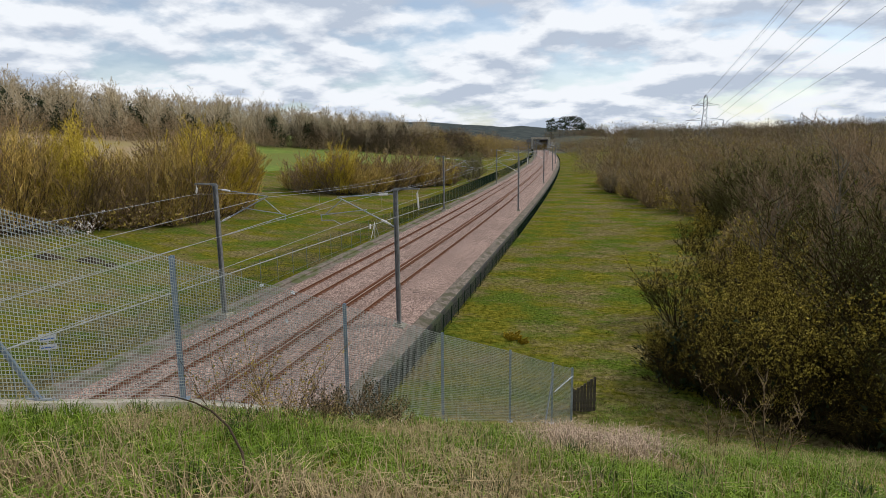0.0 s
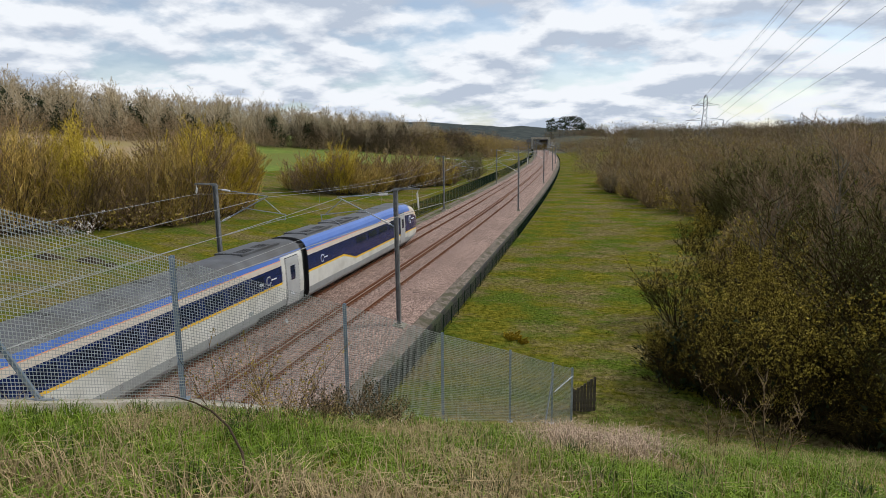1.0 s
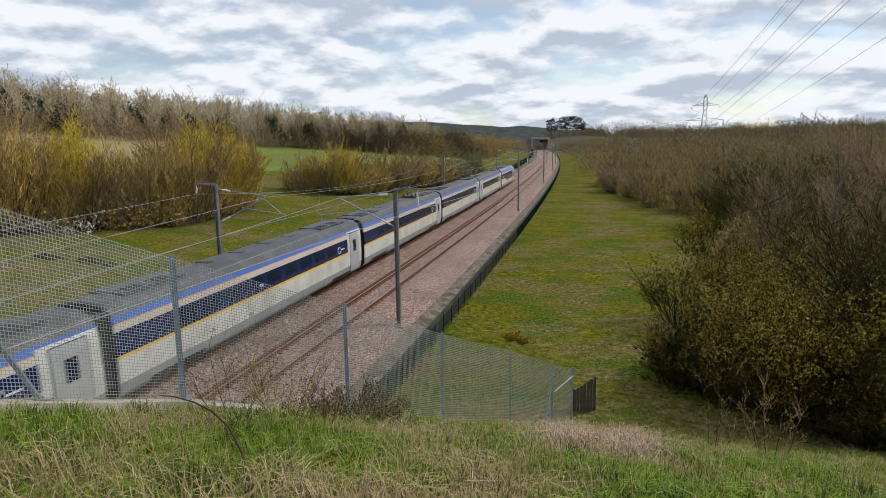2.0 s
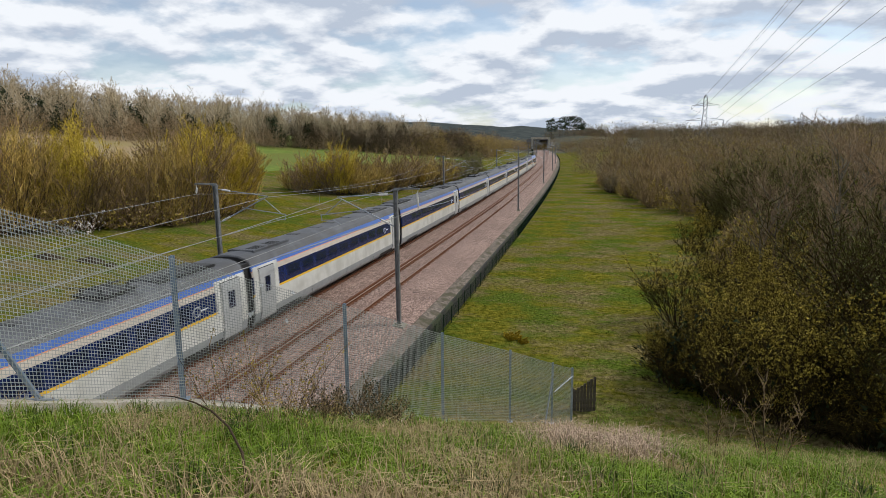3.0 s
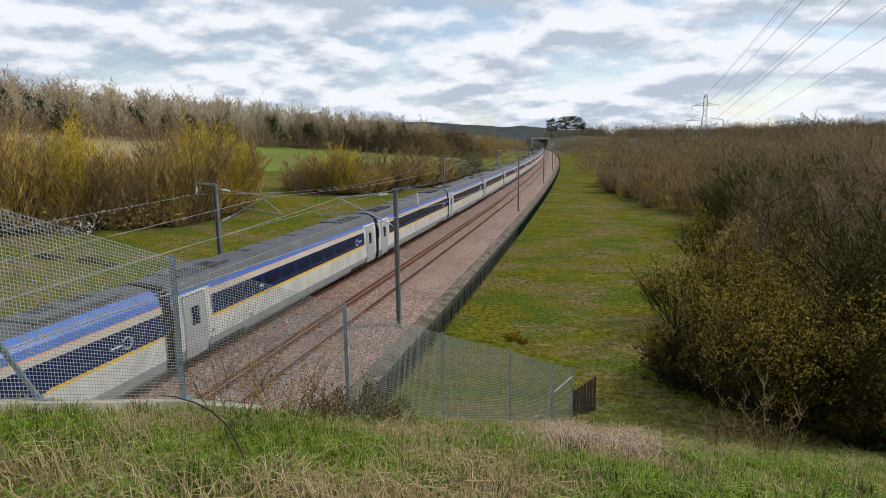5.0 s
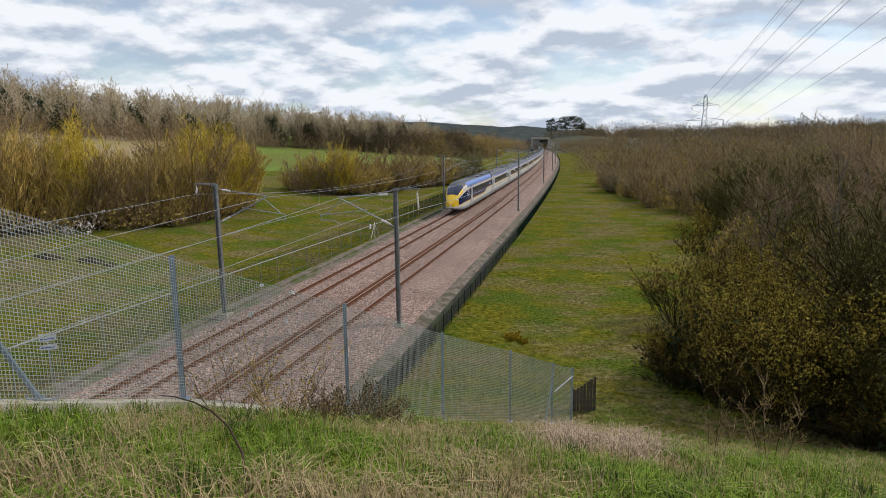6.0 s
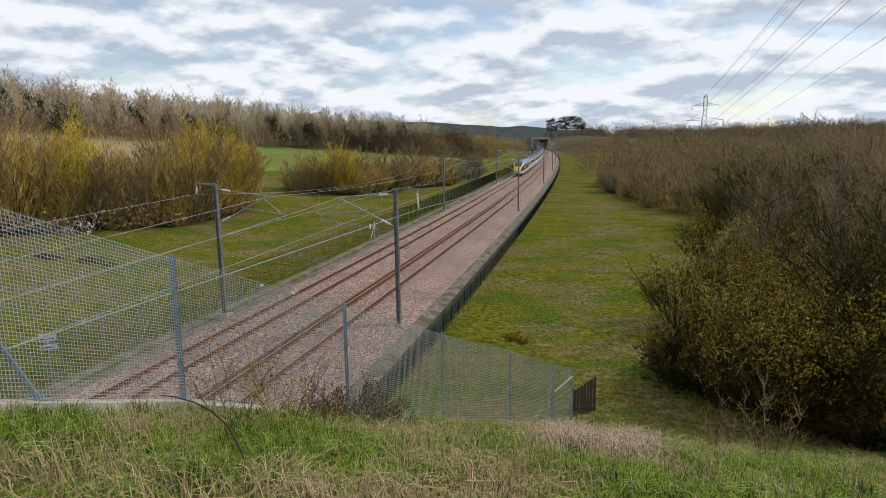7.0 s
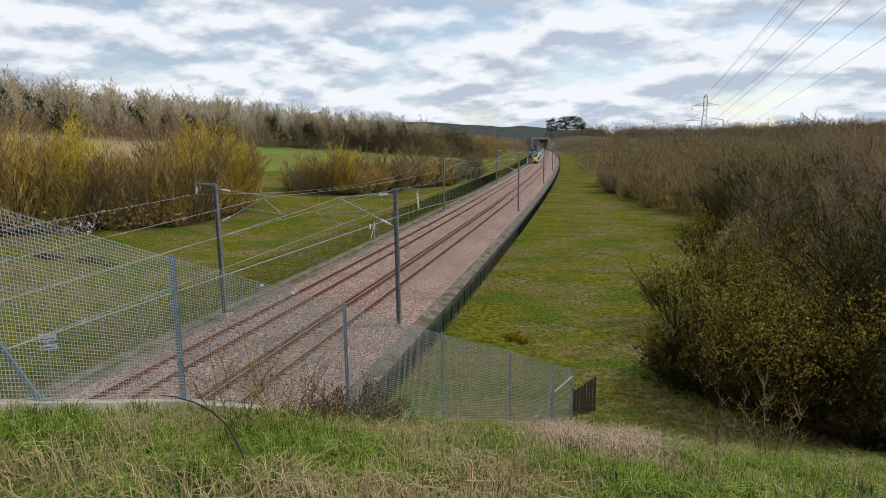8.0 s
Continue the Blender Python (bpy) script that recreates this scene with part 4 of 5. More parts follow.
def scatter(kinds, spots):
    """Stands the first of each kind at its first spot and copies at the rest."""
    used = set()
    for x, y, size in spots:
        ob = rng.choice(kinds)
        m = set_down(ob, x, y, size, tall=rng.uniform(0.9, 1.1))
        if ob in used:
            copy_thing(ob, m)
        else:
            ob.matrix_basis = m
            used.add(ob)
    for ob in kinds:
        if ob not in used:
            ob.matrix_basis = set_down(ob, spots[0][0] + 1, spots[0][1] + 2)


def band(points, count, depth, size, jitter=0.15):
    """Spots along a bent line, spread to its far side by depth."""
    out = []
    legs = list(zip(points, points[1:]))
    total = [math.dist(a, c) for a, c in legs]
    for k in range(count):
        u = (k + rng.random()) / count * sum(total)
        for (a, c), ln in zip(legs, total):
            if u <= ln:
                break
            u -= ln
        t = min(1, u / ln)
        nx, ny = (c[1] - a[1]) / ln, -(c[0] - a[0]) / ln
        w = depth * rng.random()
        out.append((a[0] + (c[0] - a[0]) * t + nx * w, a[1] + (c[1] - a[1]) * t + ny * w, size * rng.uniform(1 - jitter, 1 + jitter)))
    return out


# shrubs beyond the line, on its far side
BEYOND = "shrubs beyond the railway"
WILLOWS = [shrub("willow_shrub", 11 + k, 10, 5, 26, 11, 11, 1, 0.11, BARK_BROWN, (TWIG_OLIVE, TWIG_OLIVE, TWIG_BROWN)[k % 3], BUD_OLIVE, "tall bare willow shrub with golden brown twigs", twig_w=0.021, lean=0.5, group=BEYOND, rise=1.0) for k in range(3)]
YELLOWS = [shrub("yellow_willow", 21, 10, 4, 28, 11, 11, 2, 0.13, BARK_BROWN, TWIG_YELLOW, BUD_YELLOW, "willow shrub glowing with yellow catkins", twig_w=0.022, lean=0.55, group=BEYOND, rise=0.8)]
HAZELS = [shrub("hazel_shrub", 31 + k, 7.5, 4, 22, 9, 8, 1, 0.12, BARK_GREY, (TWIG_BROWN, TWIG_OLIVE)[k % 2], BUD_OLIVE, "bare hazel shrub with reddish brown twigs", twig_w=0.03, lean=0.8, group=BEYOND) for k in range(2)]


def hedge(line, count, depth):
    """Spots behind a bent line of (x, y, height), kept level with their front row on the rising ground; sizes for a 10 m shrub."""
    out = []
    runs = [math.dist(a[:2], c[:2]) for a, c in zip(line, line[1:])]
    for k in range(count):
        u = (k + rng.random()) / count * sum(runs)
        for (a, c), ln in zip(zip(line, line[1:]), runs):
            if u <= ln:
                break
            u -= ln
        t = min(1, u / ln)
        w = depth * rng.random()
        x, y, h = (p + (q - p) * t for p, q in zip(a, c))
        away = Vector((x - 18, y)).normalized() * w
        out.append((x + away.x, y + away.y, max(3.0, h - 0.1 * w) * rng.uniform(0.84, 1.04) / 9.3))
    return out


WILLOW_FRONT = [(-29.6, 76.5, 8.5), (-28.7, 68.7, 11.4), (-28.8, 63.1, 11.6), (-29.4, 59.9, 9.6), (-30.5, 56.6, 8.4), (-32.5, 54.8, 8.6), (-34.5, 53.0, 10.4), (-35.3, 51.0, 9.2), (-36.8, 49.0, 9.8), (-37.7, 46.1, 11.3), (-38.5, 41.0, 12.0), (-40.0, 34.0, 12.0)]
scatter(WILLOWS, hedge(WILLOW_FRONT, 40, 3) + hedge(WILLOW_FRONT, 46, 14))
scatter(YELLOWS, hedge([(-29.8, 75.5, 9.2), (-28.9, 70.5, 11.6), (-29.0, 63.6, 12.0)], 16, 6) + hedge([(-35.5, 54.2, 11.6), (-35.0, 52.0, 11.2)], 4, 4) + hedge([(-27.5, 103.0, 10.0), (-26.0, 104.0, 9.4)], 3, 2) + [(-31.5, 102.0, 0.85), (-16.0, 141.0, 0.6)])
scatter(HAZELS, [(x, y, size * 1.75) for x, y, size in hedge([(-33.0, 96.0, 5.4), (-30.2, 99.9, 7.2), (-26.5, 101.4, 8.4), (-23.1, 109.5, 7.4), (-19.7, 128.4, 7.2), (-15.5, 142.7, 6.6)], 46, 7)])
ALDERS = [shrub("grey_sallow", 36, 8, 4, 22, 9, 9, 2, 0.15, BARK_GREY, TWIG_GREY, BUD_GREEN, "rounded grey-green sallow beside the railway", twig_w=0.03, lean=1.0, group=BEYOND)]
scatter(ALDERS, [(-13, 155, 0.95), (-17, 160, 1.0), (-21, 170, 1.05), (-19, 190, 1.0), (-24, 215, 1.0), (-30, 235, 1.1)])
SLOES = [shrub("blackthorn_shrub", 38, 4, 3, 8, 6, 4, 2, 0.12, BARK_BROWN, TWIG_GREY, BLOSSOM, "thin blackthorn shrub in white blossom", twig_w=0.015, lean=0.7, group=BEYOND)]
scatter(SLOES, [(-32.2, 51.6, 0.9), (-33.6, 50.2, 0.7)])

# the thicket on the near side
NEAR = "thicket shrubs beside the meadow"
THICKET = [shrub("bare_thicket_shrub", 41 + k, 11, 4, 24, 10, 8, 1, 0.13, BARK_DARK, (TWIG_UMBER, TWIG_BROWN, TWIG_GREY)[k % 3], BUD_MOSS, "bare brown thicket shrub beside the meadow", twig_w=0.03, lean=0.8, group=NEAR) for k in range(3)]
# leaf_from leaves the lower twigs bare and dark, put in as shade
GREENISH = [shrub("budding_thicket_shrub", 51 + k, 8, 4, 26, 11, 8, 3, 0.075, BARK_DARK, (TWIG_UMBER, TWIG_DARK)[k], BUD_GREEN, "dense shrub coming into small green leaf", twig_w=0.015, lean=1.0, group=NEAR, leaf_from=0.35) for k in range(2)]
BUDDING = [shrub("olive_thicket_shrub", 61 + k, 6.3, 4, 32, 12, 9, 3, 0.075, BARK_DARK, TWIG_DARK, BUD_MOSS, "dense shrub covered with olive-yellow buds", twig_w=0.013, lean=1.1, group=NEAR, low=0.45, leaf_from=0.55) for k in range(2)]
# the last band stands out of view on the right, added to shade the bank
scatter(THICKET, band([(17.5, 152), (24.5, 113), (28, 95), (37, 88)], 24, -6, 0.78) + band([(20, 160), (30, 115), (36, 94), (52, 80)], 36, -30, 1.2) + band([(52, 84), (72, 74), (110, 80)], 20, -45, 1.15) + band([(40, 38), (40, 31), (43, 25), (50, 18)], 20, -7, 1.25))
scatter(GREENISH, band([(32.5, 87), (35, 78), (37, 66)], 14, -9, 1.3) + band([(35, 84), (34, 64), (42, 50), (62, 40)], 28, -24, 1.1) + band([(31, 50), (37, 41), (50, 31)], 18, -9, 0.98) + band([(27.5, 27), (33, 22.5), (42, 17)], 15, -9, 1.15) )
scatter(BUDDING, band([(22.2, 29.5), (23.4, 40), (28, 54)], 11, 6, 1.0) + band([(22.6, 28.5), (26.5, 25.5), (31, 22.5)], 9, -3.5, 0.95) + band([(21.8, 31), (21.7, 28.6), (25.5, 25.5), (31, 22)], 14, -1.5, 0.55))
BARE = [tree("bare_ash_tree", 71, 13.5, 17, 9, 7, BARK_GREY, TWIG_BROWN, BUD_OLIVE, "bare grey ash tree with open upswept branches", twig_w=0.016, clear=0.12, wide=0.62)]
scatter(BARE, [(34.5, 47.5, 1.0), (28.2, 41, 0.62), (41, 60, 0.9), (36.5, 45, 0.85), (33.2, 43.5, 0.75), (38.0, 52, 0.95), (30.8, 46.5, 0.7)])
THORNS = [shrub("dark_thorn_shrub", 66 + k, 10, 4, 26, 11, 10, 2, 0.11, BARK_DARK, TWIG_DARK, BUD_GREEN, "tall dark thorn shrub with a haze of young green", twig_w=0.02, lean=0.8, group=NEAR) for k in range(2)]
scatter(THORNS, band([(30.0, 79), (33.0, 67), (36.0, 57)], 16, -8, 0.84))


# ---------------------------------------------------------------- woods and far trees
def woods(name, spots, height, label, mats, ivy, limbs=22, spikes=30, tw=0.03):
    """Many bare trees in one mesh."""
    protos = []
    for k in range(6):
        P = Plant(90 + k + int(height))
        r = P.r
        trunk, _d = P.run(Vector((0, 0, -0.3)), Vector((r.gauss(0, 0.05), r.gauss(0, 0.05), 1)), height * 0.82, 0.07, 4, 0.02)
        P.taper(P.limb, trunk, 0.012 * height, 0.003 * height)
        for _ in range(limbs):
            t = r.uniform(0.18, 1.0)
            j = min(int(t * 4), 3)
            q = trunk[j].lerp(trunk[j + 1], t * 4 - j)
            a = r.uniform(0, 6.28)
            d = Vector((math.cos(a), math.sin(a), r.uniform(0.7, 1.6))).normalized()
            ln = height * r.uniform(0.16, 0.34) * (1.35 - 0.75 * t)
            lp, d2 = P.run(q, d, ln, 0.12, 2, 0.08)
            P.thorn(lp[0], lp[2], 0.075)
            for _ in range(5):
                g = lp[0].lerp(lp[2], r.uniform(0.2, 1))
                d3 = (d2 + Vector((r.gauss(0, .55), r.gauss(0, .55), r.gauss(0.15, .4)))).normalized()
                e = g + d3 * ln * r.uniform(0.25, 0.55)
                P.spike(g, e, tw * 1.3)
                for _ in range(spikes // 5):
                    u = g.lerp(e, r.uniform(0.2, 1))
                    P.spike(u, u + (d3 + Vector((r.gauss(0, .6), r.gauss(0, .6), r.gauss(0.1, .5)))).normalized() * height * r.uniform(0.02, 0.045), tw)
        if ivy and k in (1, 4):
            for _ in range(14):
                t = r.uniform(0.05, 0.62)
                a = r.uniform(0, 6.28)
                w = height * 0.12 * r.random()
                c = Vector((math.cos(a) * w, math.sin(a) * w, height * t))
                for _ in range(40):
                    P.rhomb(c + Vector((r.gauss(0, 0.7), r.gauss(0, 0.7), r.gauss(0, 1.1))), 0.55)
        protos.append(P)
    out = Build()
    for x, y, s in spots:
        P = rng.choice(protos)
        m = np.array(Matrix.Translation((x, y, ground_z(x, y))) @ Matrix.Rotation(rng.uniform(0, 6.28), 4, "Z") @ Matrix.Scale(s, 4))
        for b, mat in ((P.limb, 0), (P.twig, 1), (P.leaf, 2)):
            if not b.v:
                continue
            k = len(out.v)
            out.v += (np.array(b.v) @ m[:3, :3].T + m[:3, 3]).tolist()
            out.f += [tuple(k + i for i in f) for f in b.f]
            out.i += [mat] * len(b.f)
    ob = new(name, out.mesh(name, *mats))
    return tagged(ob, label, "woodland", kind="stuff")


def scrub(name, spots, height, label, mats, n=420, tw=0.036, shades=()):
    """Low bushy growth in one mesh: rounded bushes of fine outward twigs with scattered leaves; shades: other twig colours."""
    out = Build()
    protos = []
    for k in range(5):
        P = Plant(140 + k)
        r = P.r
        lumps = [(r.uniform(0, 6.28), r.uniform(0.1, 0.6), r.uniform(0.65, 1.0)) for _ in range(5)]
        for _ in range(2 * n):
            la, lq, lh = r.choice(lumps)
            a, q = r.uniform(0, 6.28), math.sqrt(r.random())
            top = height * lh * (1 - 0.7 * q * q)
            rad = height * 0.42
            c = Vector((math.cos(la) * lq * height * 0.45 + math.cos(a) * q * rad, math.sin(la) * lq * height * 0.45 + math.sin(a) * q * rad, top * (1 - 0.95 * r.random() ** 1.7)))
            d = Vector((math.cos(a) * q * 0.9 + r.gauss(0, 0.45), math.sin(a) * q * 0.9 + r.gauss(0, 0.45), 1.0 - 0.3 * q + r.gauss(0, 0.3))).normalized()
            P.spike(c, c + d * height * r.uniform(0.045, 0.11), tw)
            if r.random() < 0.3:
                P.rhomb(c, 0.2 + 1.5 * tw)
        protos.append(P)
    for x, y, s in spots:
        P = rng.choice(protos)
        twig = rng.choice((0,) + tuple(range(2, 2 + len(shades))))
        m = np.array(Matrix.Translation((x, y, ground_z(x, y))) @ Matrix.Rotation(rng.uniform(0, 6.28), 4, "Z") @ Matrix.Scale(s, 4))
        for b, mat in ((P.twig, twig), (P.leaf, 1)):
            k = len(out.v)
            out.v += (np.array(b.v) @ m[:3, :3].T + m[:3, 3]).tolist()
            out.f += [tuple(k + i for i in f) for f in b.f]
            out.i += [mat] * len(b.f)
    ob = new(name, out.mesh(name, *mats, *shades))
    return tagged(ob, label, "scrub", kind="stuff")


woods("wood_edge", band([(-42, 282), (-60, 262), (-84, 236), (-130, 156), (-175, 92)], 430, 60, 0.97, 0.25), 16.5, "bare grey-brown woodland with ivy-clad trunks on a hillside", (WOOD_BARK, WOOD_TWIG, LEAF_DARK), True)
scrub("wood_understorey", band([(-30, 288), (-58, 258), (-82, 230), (-128, 150), (-172, 90)], 150, 30, 1.0, 0.3), 8, "dark tangled undergrowth along the wood edge", (TWIG_UMBER, LEAF_DARK), 420)
scrub("willow_skirt", band([(-28.6, 77), (-27.9, 68), (-28.6, 60), (-33.5, 53), (-37, 46.5), (-39, 35)], 46, 3, 1.0, 0.35), 3.8, "low brown growth at the foot of the willows", (TWIG_BROWN, BUD_OLIVE), 240)
scrub("ivy_undergrowth", band([(-36, 292), (-60, 262), (-94, 222)], 70, 16, 1.0, 0.3), 12, "dark ivy-covered trees along the wood edge", (BARK_BROWN, LEAF_DARK), 620)
scrub("edge_bushes", band([(-34, 350), (-36, 300), (-56, 258)], 60, 22, 1.25, 0.3), 8, "brown bushes along the end of the wood", (TWIG_OLIVE, BUD_OLIVE), 420, 0.036, (TWIG_BROWN, TWIG_UMBER))
woods("hill_wood", band([(-110, 470), (-190, 390), (-300, 250), (-390, 130)], 520, 190, 1.0, 0.25), 15, "far brown woodland covering a hill", (WOOD_BARK, WOOD_TWIG, LEAF_DARK), False, 13, 15, 0.065)
scrub("plain_scrub", band([(14, 190), (24, 160), (60, 130), (140, 130)], 220, -130, 1.0, 0.35), 11.0, "wide brown scrub on the plain", (TWIG_UMBER, BUD_MOSS), 340, 0.036, (TWIG_BROWN, TWIG_GREY, TWIG_UMBER))
scrub("far_scrub", band([(8, 420), (22, 340), (90, 300), (300, 260)], 800, -520, 1.3, 0.35), 10, "far brown scrub and hedges", (TWIG_UMBER, BUD_GREEN), 75, 0.10, (TWIG_BROWN, TWIG_GREY, TWIG_UMBER))
# added dark growth; its colour stands in for the unlit hollow under the thicket
scrub("dark_undergrowth", band([(21.9, 30.5), (22.6, 28.3), (26.5, 25.6), (32, 22.0)], 46, -3.0, 1.0, 0.3), 3.3, "dark leafy growth added as shade under the thicket edge", (TWIG_DARK, LEAF_DARK), 260, 0.012)
scrub("thicket_skirt", band([(18.5, 154), (25.5, 114), (29.5, 96), (35, 84), (33, 66), (28, 52)], 70, -3, 1.0, 0.35), 3.6, "low brown scrub filling the foot of the thicket", (TWIG_UMBER, BUD_MOSS), 240, 0.03, (TWIG_BROWN, TWIG_OLIVE))
scrub("meadow_edge_scrub", band([(15, 185), (9, 300), (1, 400), (-10, 500), (-19, 562)], 210, 100, 1.0, 0.3), 8.5, "brown scrub closing in on the far meadow", (TWIG_UMBER, BUD_MOSS), 260, 0.05, (TWIG_BROWN, TWIG_GREY))
scrub("far_hedges", band([(-80, 640), (-56, 520), (-38, 420)], 60, 60, 1.0, 0.35), 9, "far brown hedges beside the railway", (TWIG_OLIVE, BUD_GREEN), 200, 0.08, (TWIG_BROWN, TWIG_GREY))


scrub("cutting_scrub", band([(-72, 690), (-50, 600), (-40, 530)], 60, 40, 1.0, 0.35), 9, "brown scrub on the cutting beside the bridge", (TWIG_BROWN, BUD_OLIVE), 120, 0.10, (TWIG_GREY, TWIG_OLIVE))
scrub("portal_scrub", band([(-17, 540), (-20, 600), (-30, 700)], 60, -50, 1.0, 0.35), 9, "brown scrub crowding the bridge portal", (TWIG_UMBER, BUD_GREEN), 120, 0.10, (TWIG_GREY, TWIG_OLIVE))
scrub("valley_trees", band([(-70, 720), (-110, 560), (-150, 470)], 160, 110, 1.3, 0.35), 10, "golden brown trees in the far valley", (TWIG_BROWN, BUD_OLIVE), 160, 0.10, (TWIG_GREY, TWIG_UMBER))
scrub("ridge_trees", band([(-60, 860), (120, 720), (330, 620), (520, 480)], 460, -140, 1.5, 0.35), 11, "far line of bare trees on the ridge", (TWIG_UMBER, BUD_GREEN), 150, 0.12, (TWIG_GREY, TWIG_BROWN))


# ---------------------------------------------------------------- bridge, pines, pylons
def far_bridge():
    """A long concrete box over both tracks that follows the curve."""
    top = empty("road_bridge", line_pose(548, 2.25), label="grey concrete railway underbridge with a dark opening", category="bridge")
    back = top.matrix_basis.inverted()
    for k in range(5):
        m = back @ line_pose(548 + 27 * k, 2.25)
        b = Build()
        b.box(-7.6, 7.6, 0, 27.6, 8.2 + 0.01 * k, 9.6, 0, m)
        piece("deck", b.mesh("deck", TUNNEL_SHADE), top)
        for x0, x1 in ((-7.6, -6.4), (6.4, 7.6)):
            b = Build()
            b.box(x0, x1, 0.05, 27.5, -2, 8.2, 0, m)
            piece("abutment", b.mesh("abutment", TUNNEL_SHADE), top)
    b = Build()
    b.box(-7.9, 7.9, -0.35, 0.0, 9.0, 10.6)
    b.box(-8.0, 8.0, -0.45, 0.1, 10.6, 10.9)
    piece("parapet", b.mesh("parapet", CONCRETE), top, label="pale concrete parapet")
    for x0, x1 in ((-7.9, -6.4), (6.4, 7.9)):
        b = Build()
        b.box(x0, x1, -0.3, 0.04, -2, 9.0)
        piece("portal_pier", b.mesh("portal_pier", CONCRETE), top)


far_bridge()


def pine(x, y, h, seed):
    P = Plant(seed)
    r = P.r
    trunk, _d = P.run(Vector((0, 0, 0)), Vector((0, 0, 1)), h, 0.03, 5)
    P.taper(P.limb, trunk, 0.35, 0.1)
    for _ in range(26):
        t = r.uniform(0.4, 1.0)
        a = r.uniform(0, 6.28)
        c = Vector((0, 0, h * t)) + Vector((math.cos(a), math.sin(a), 0)) * h * r.uniform(0.05, 0.26)
        for _ in range(34):
            P.rhomb(c + Vector((r.gauss(0, 1.3), r.gauss(0, 1.3), r.gauss(0, 0.7))), 1.1)
    top = empty("pine_tree", Matrix.Translation((x, y, ground_z(x, y) - 0.3)), label="dark green pine tree on the skyline", category="tree", group="pines on the skyline")
    piece("trunk", P.limb.mesh("trunk", BARK_BROWN), top)
    piece("crown", P.leaf.mesh("crown", LEAF_DARK), top)


for k, (px, py, ph) in enumerate(((-40, 800, 19), (-30, 806, 20), (-20, 796, 18), (-11, 804, 19), (-3, 800, 16))):
    pine(px, py, ph + 6, 200 + k)


def pylon(x, y, h, turn, z):
    """Lattice tower with three pairs of cross-arms."""
    top = empty("lattice_pylon", pose(x, y, z, 0, 0, turn), label="tall grey steel lattice pylon carrying power lines", category="pylon", group="pylons across the plain")
    levels = [0.0, 0.16, 0.30, 0.42, 0.53, 0.63, 0.72, 0.80, 0.87, 0.93, 1.0]

    def half(t):
        return h * (0.095 - 0.068 * min(1, t / 0.7)) if t < 0.97 else h * 0.012
    b = Build()
    for sx in (-1, 1):
        for sy in (-1, 1):
            for u, v in zip(levels, levels[1:]):
                b.tube((sx * half(u), sy * half(u), h * u), (sx * half(v), sy * half(v), h * v), 0.16, 0.14, 4)
    piece("leg_frame", b.mesh("leg_frame", PYLON), top)
    b = Build()
    for u, v in zip(levels, levels[1:]):
        p, q = half(u), half(v)
        for (ax, ay), (cx, cy) in (((-1, -1), (1, -1)), ((1, -1), (1, 1)), ((1, 1), (-1, 1)), ((-1, 1), (-1, -1))):
            b.tube((ax * p, ay * p, h * u), (cx * q, cy * q, h * v), 0.09, 0.09, 3)
            b.tube((cx * p, cy * p, h * u), (ax * q, ay * q, h * v), 0.09, 0.09, 3)
    piece("lattice", b.mesh("lattice", PYLON), top)
    for t, w in ((0.835, 0.20), (0.605, 0.275), (0.36, 0.23)):
        b = Build()
        for sgn in (-1, 1):
            for e in (-1, 1):
                b.tube((sgn * half(t), e * half(t), h * t), (sgn * w * h, 0, h * t), 0.10, 0.10, 3)
                b.tube((sgn * half(t), e * half(t), h * (t + 0.035)), (sgn * w * h, 0, h * t), 0.10, 0.10, 3)
        piece("cross_arm", b.mesh("cross_arm", PYLON), top)
        for sgn in (-1, 1):
            b = Build()
            b.tube((sgn * w * h, 0, h * t), (sgn * w * h, 0, h * t - 0.055 * h), 0.16, 0.16, 5)
            piece("insulator_string", b.mesh("insulator_string", PYLON), top)
    return top


PYLON_A, PYLON_B = (83.7, 425.0, 1.2), (188.0, 596.0, -3.5)
H_A, H_B = 40.0, 40.0
pylon(PYLON_A[0], PYLON_A[1], H_A, -12, PYLON_A[2])
pylon(PYLON_B[0], PYLON_B[1], H_B, -12, PYLON_B[2])


def power_lines():
    turn = radians(-12)
    near = Vector((77.0, -20.0, 54.0))
    for t, w in ((0.78, 0.20), (0.55, 0.275), (0.305, 0.23)):
        for sgn in (-1, 1):
            off = Vector((math.cos(turn) * sgn * w * H_A, math.sin(turn) * sgn * w * H_A, 0))
            for a, c, sag in ((near, Vector(PYLON_A), 5.0), (Vector(PYLON_A), Vector(PYLON_B), 6.0)):
                b = Build()
                pts = []
                for k in range(25):
                    u = k / 24
                    q = a.lerp(c, u) + off + Vector((0, 0, H_A * t - sag * 4 * u * (1 - u)))
                    pts.append(q)
                b.path(pts, 0.065, 3)
                tagged(new("power_line", b.mesh("power_line", DARKCABLE)), "thin dark power line slung between pylons", "power line", "power lines")
    b = Build()
    pts = [near.lerp(Vector(PYLON_A), k / 24) + Vector((0, 0, H_A - 5 * 4 * k / 24 * (1 - k / 24))) for k in range(25)]
    b.path(pts, 0.045, 3)
    tagged(new("earth_wire", b.mesh("earth_wire", DARKCABLE)), "thin earth wire between the pylon tops", "power line", "power lines")


power_lines()


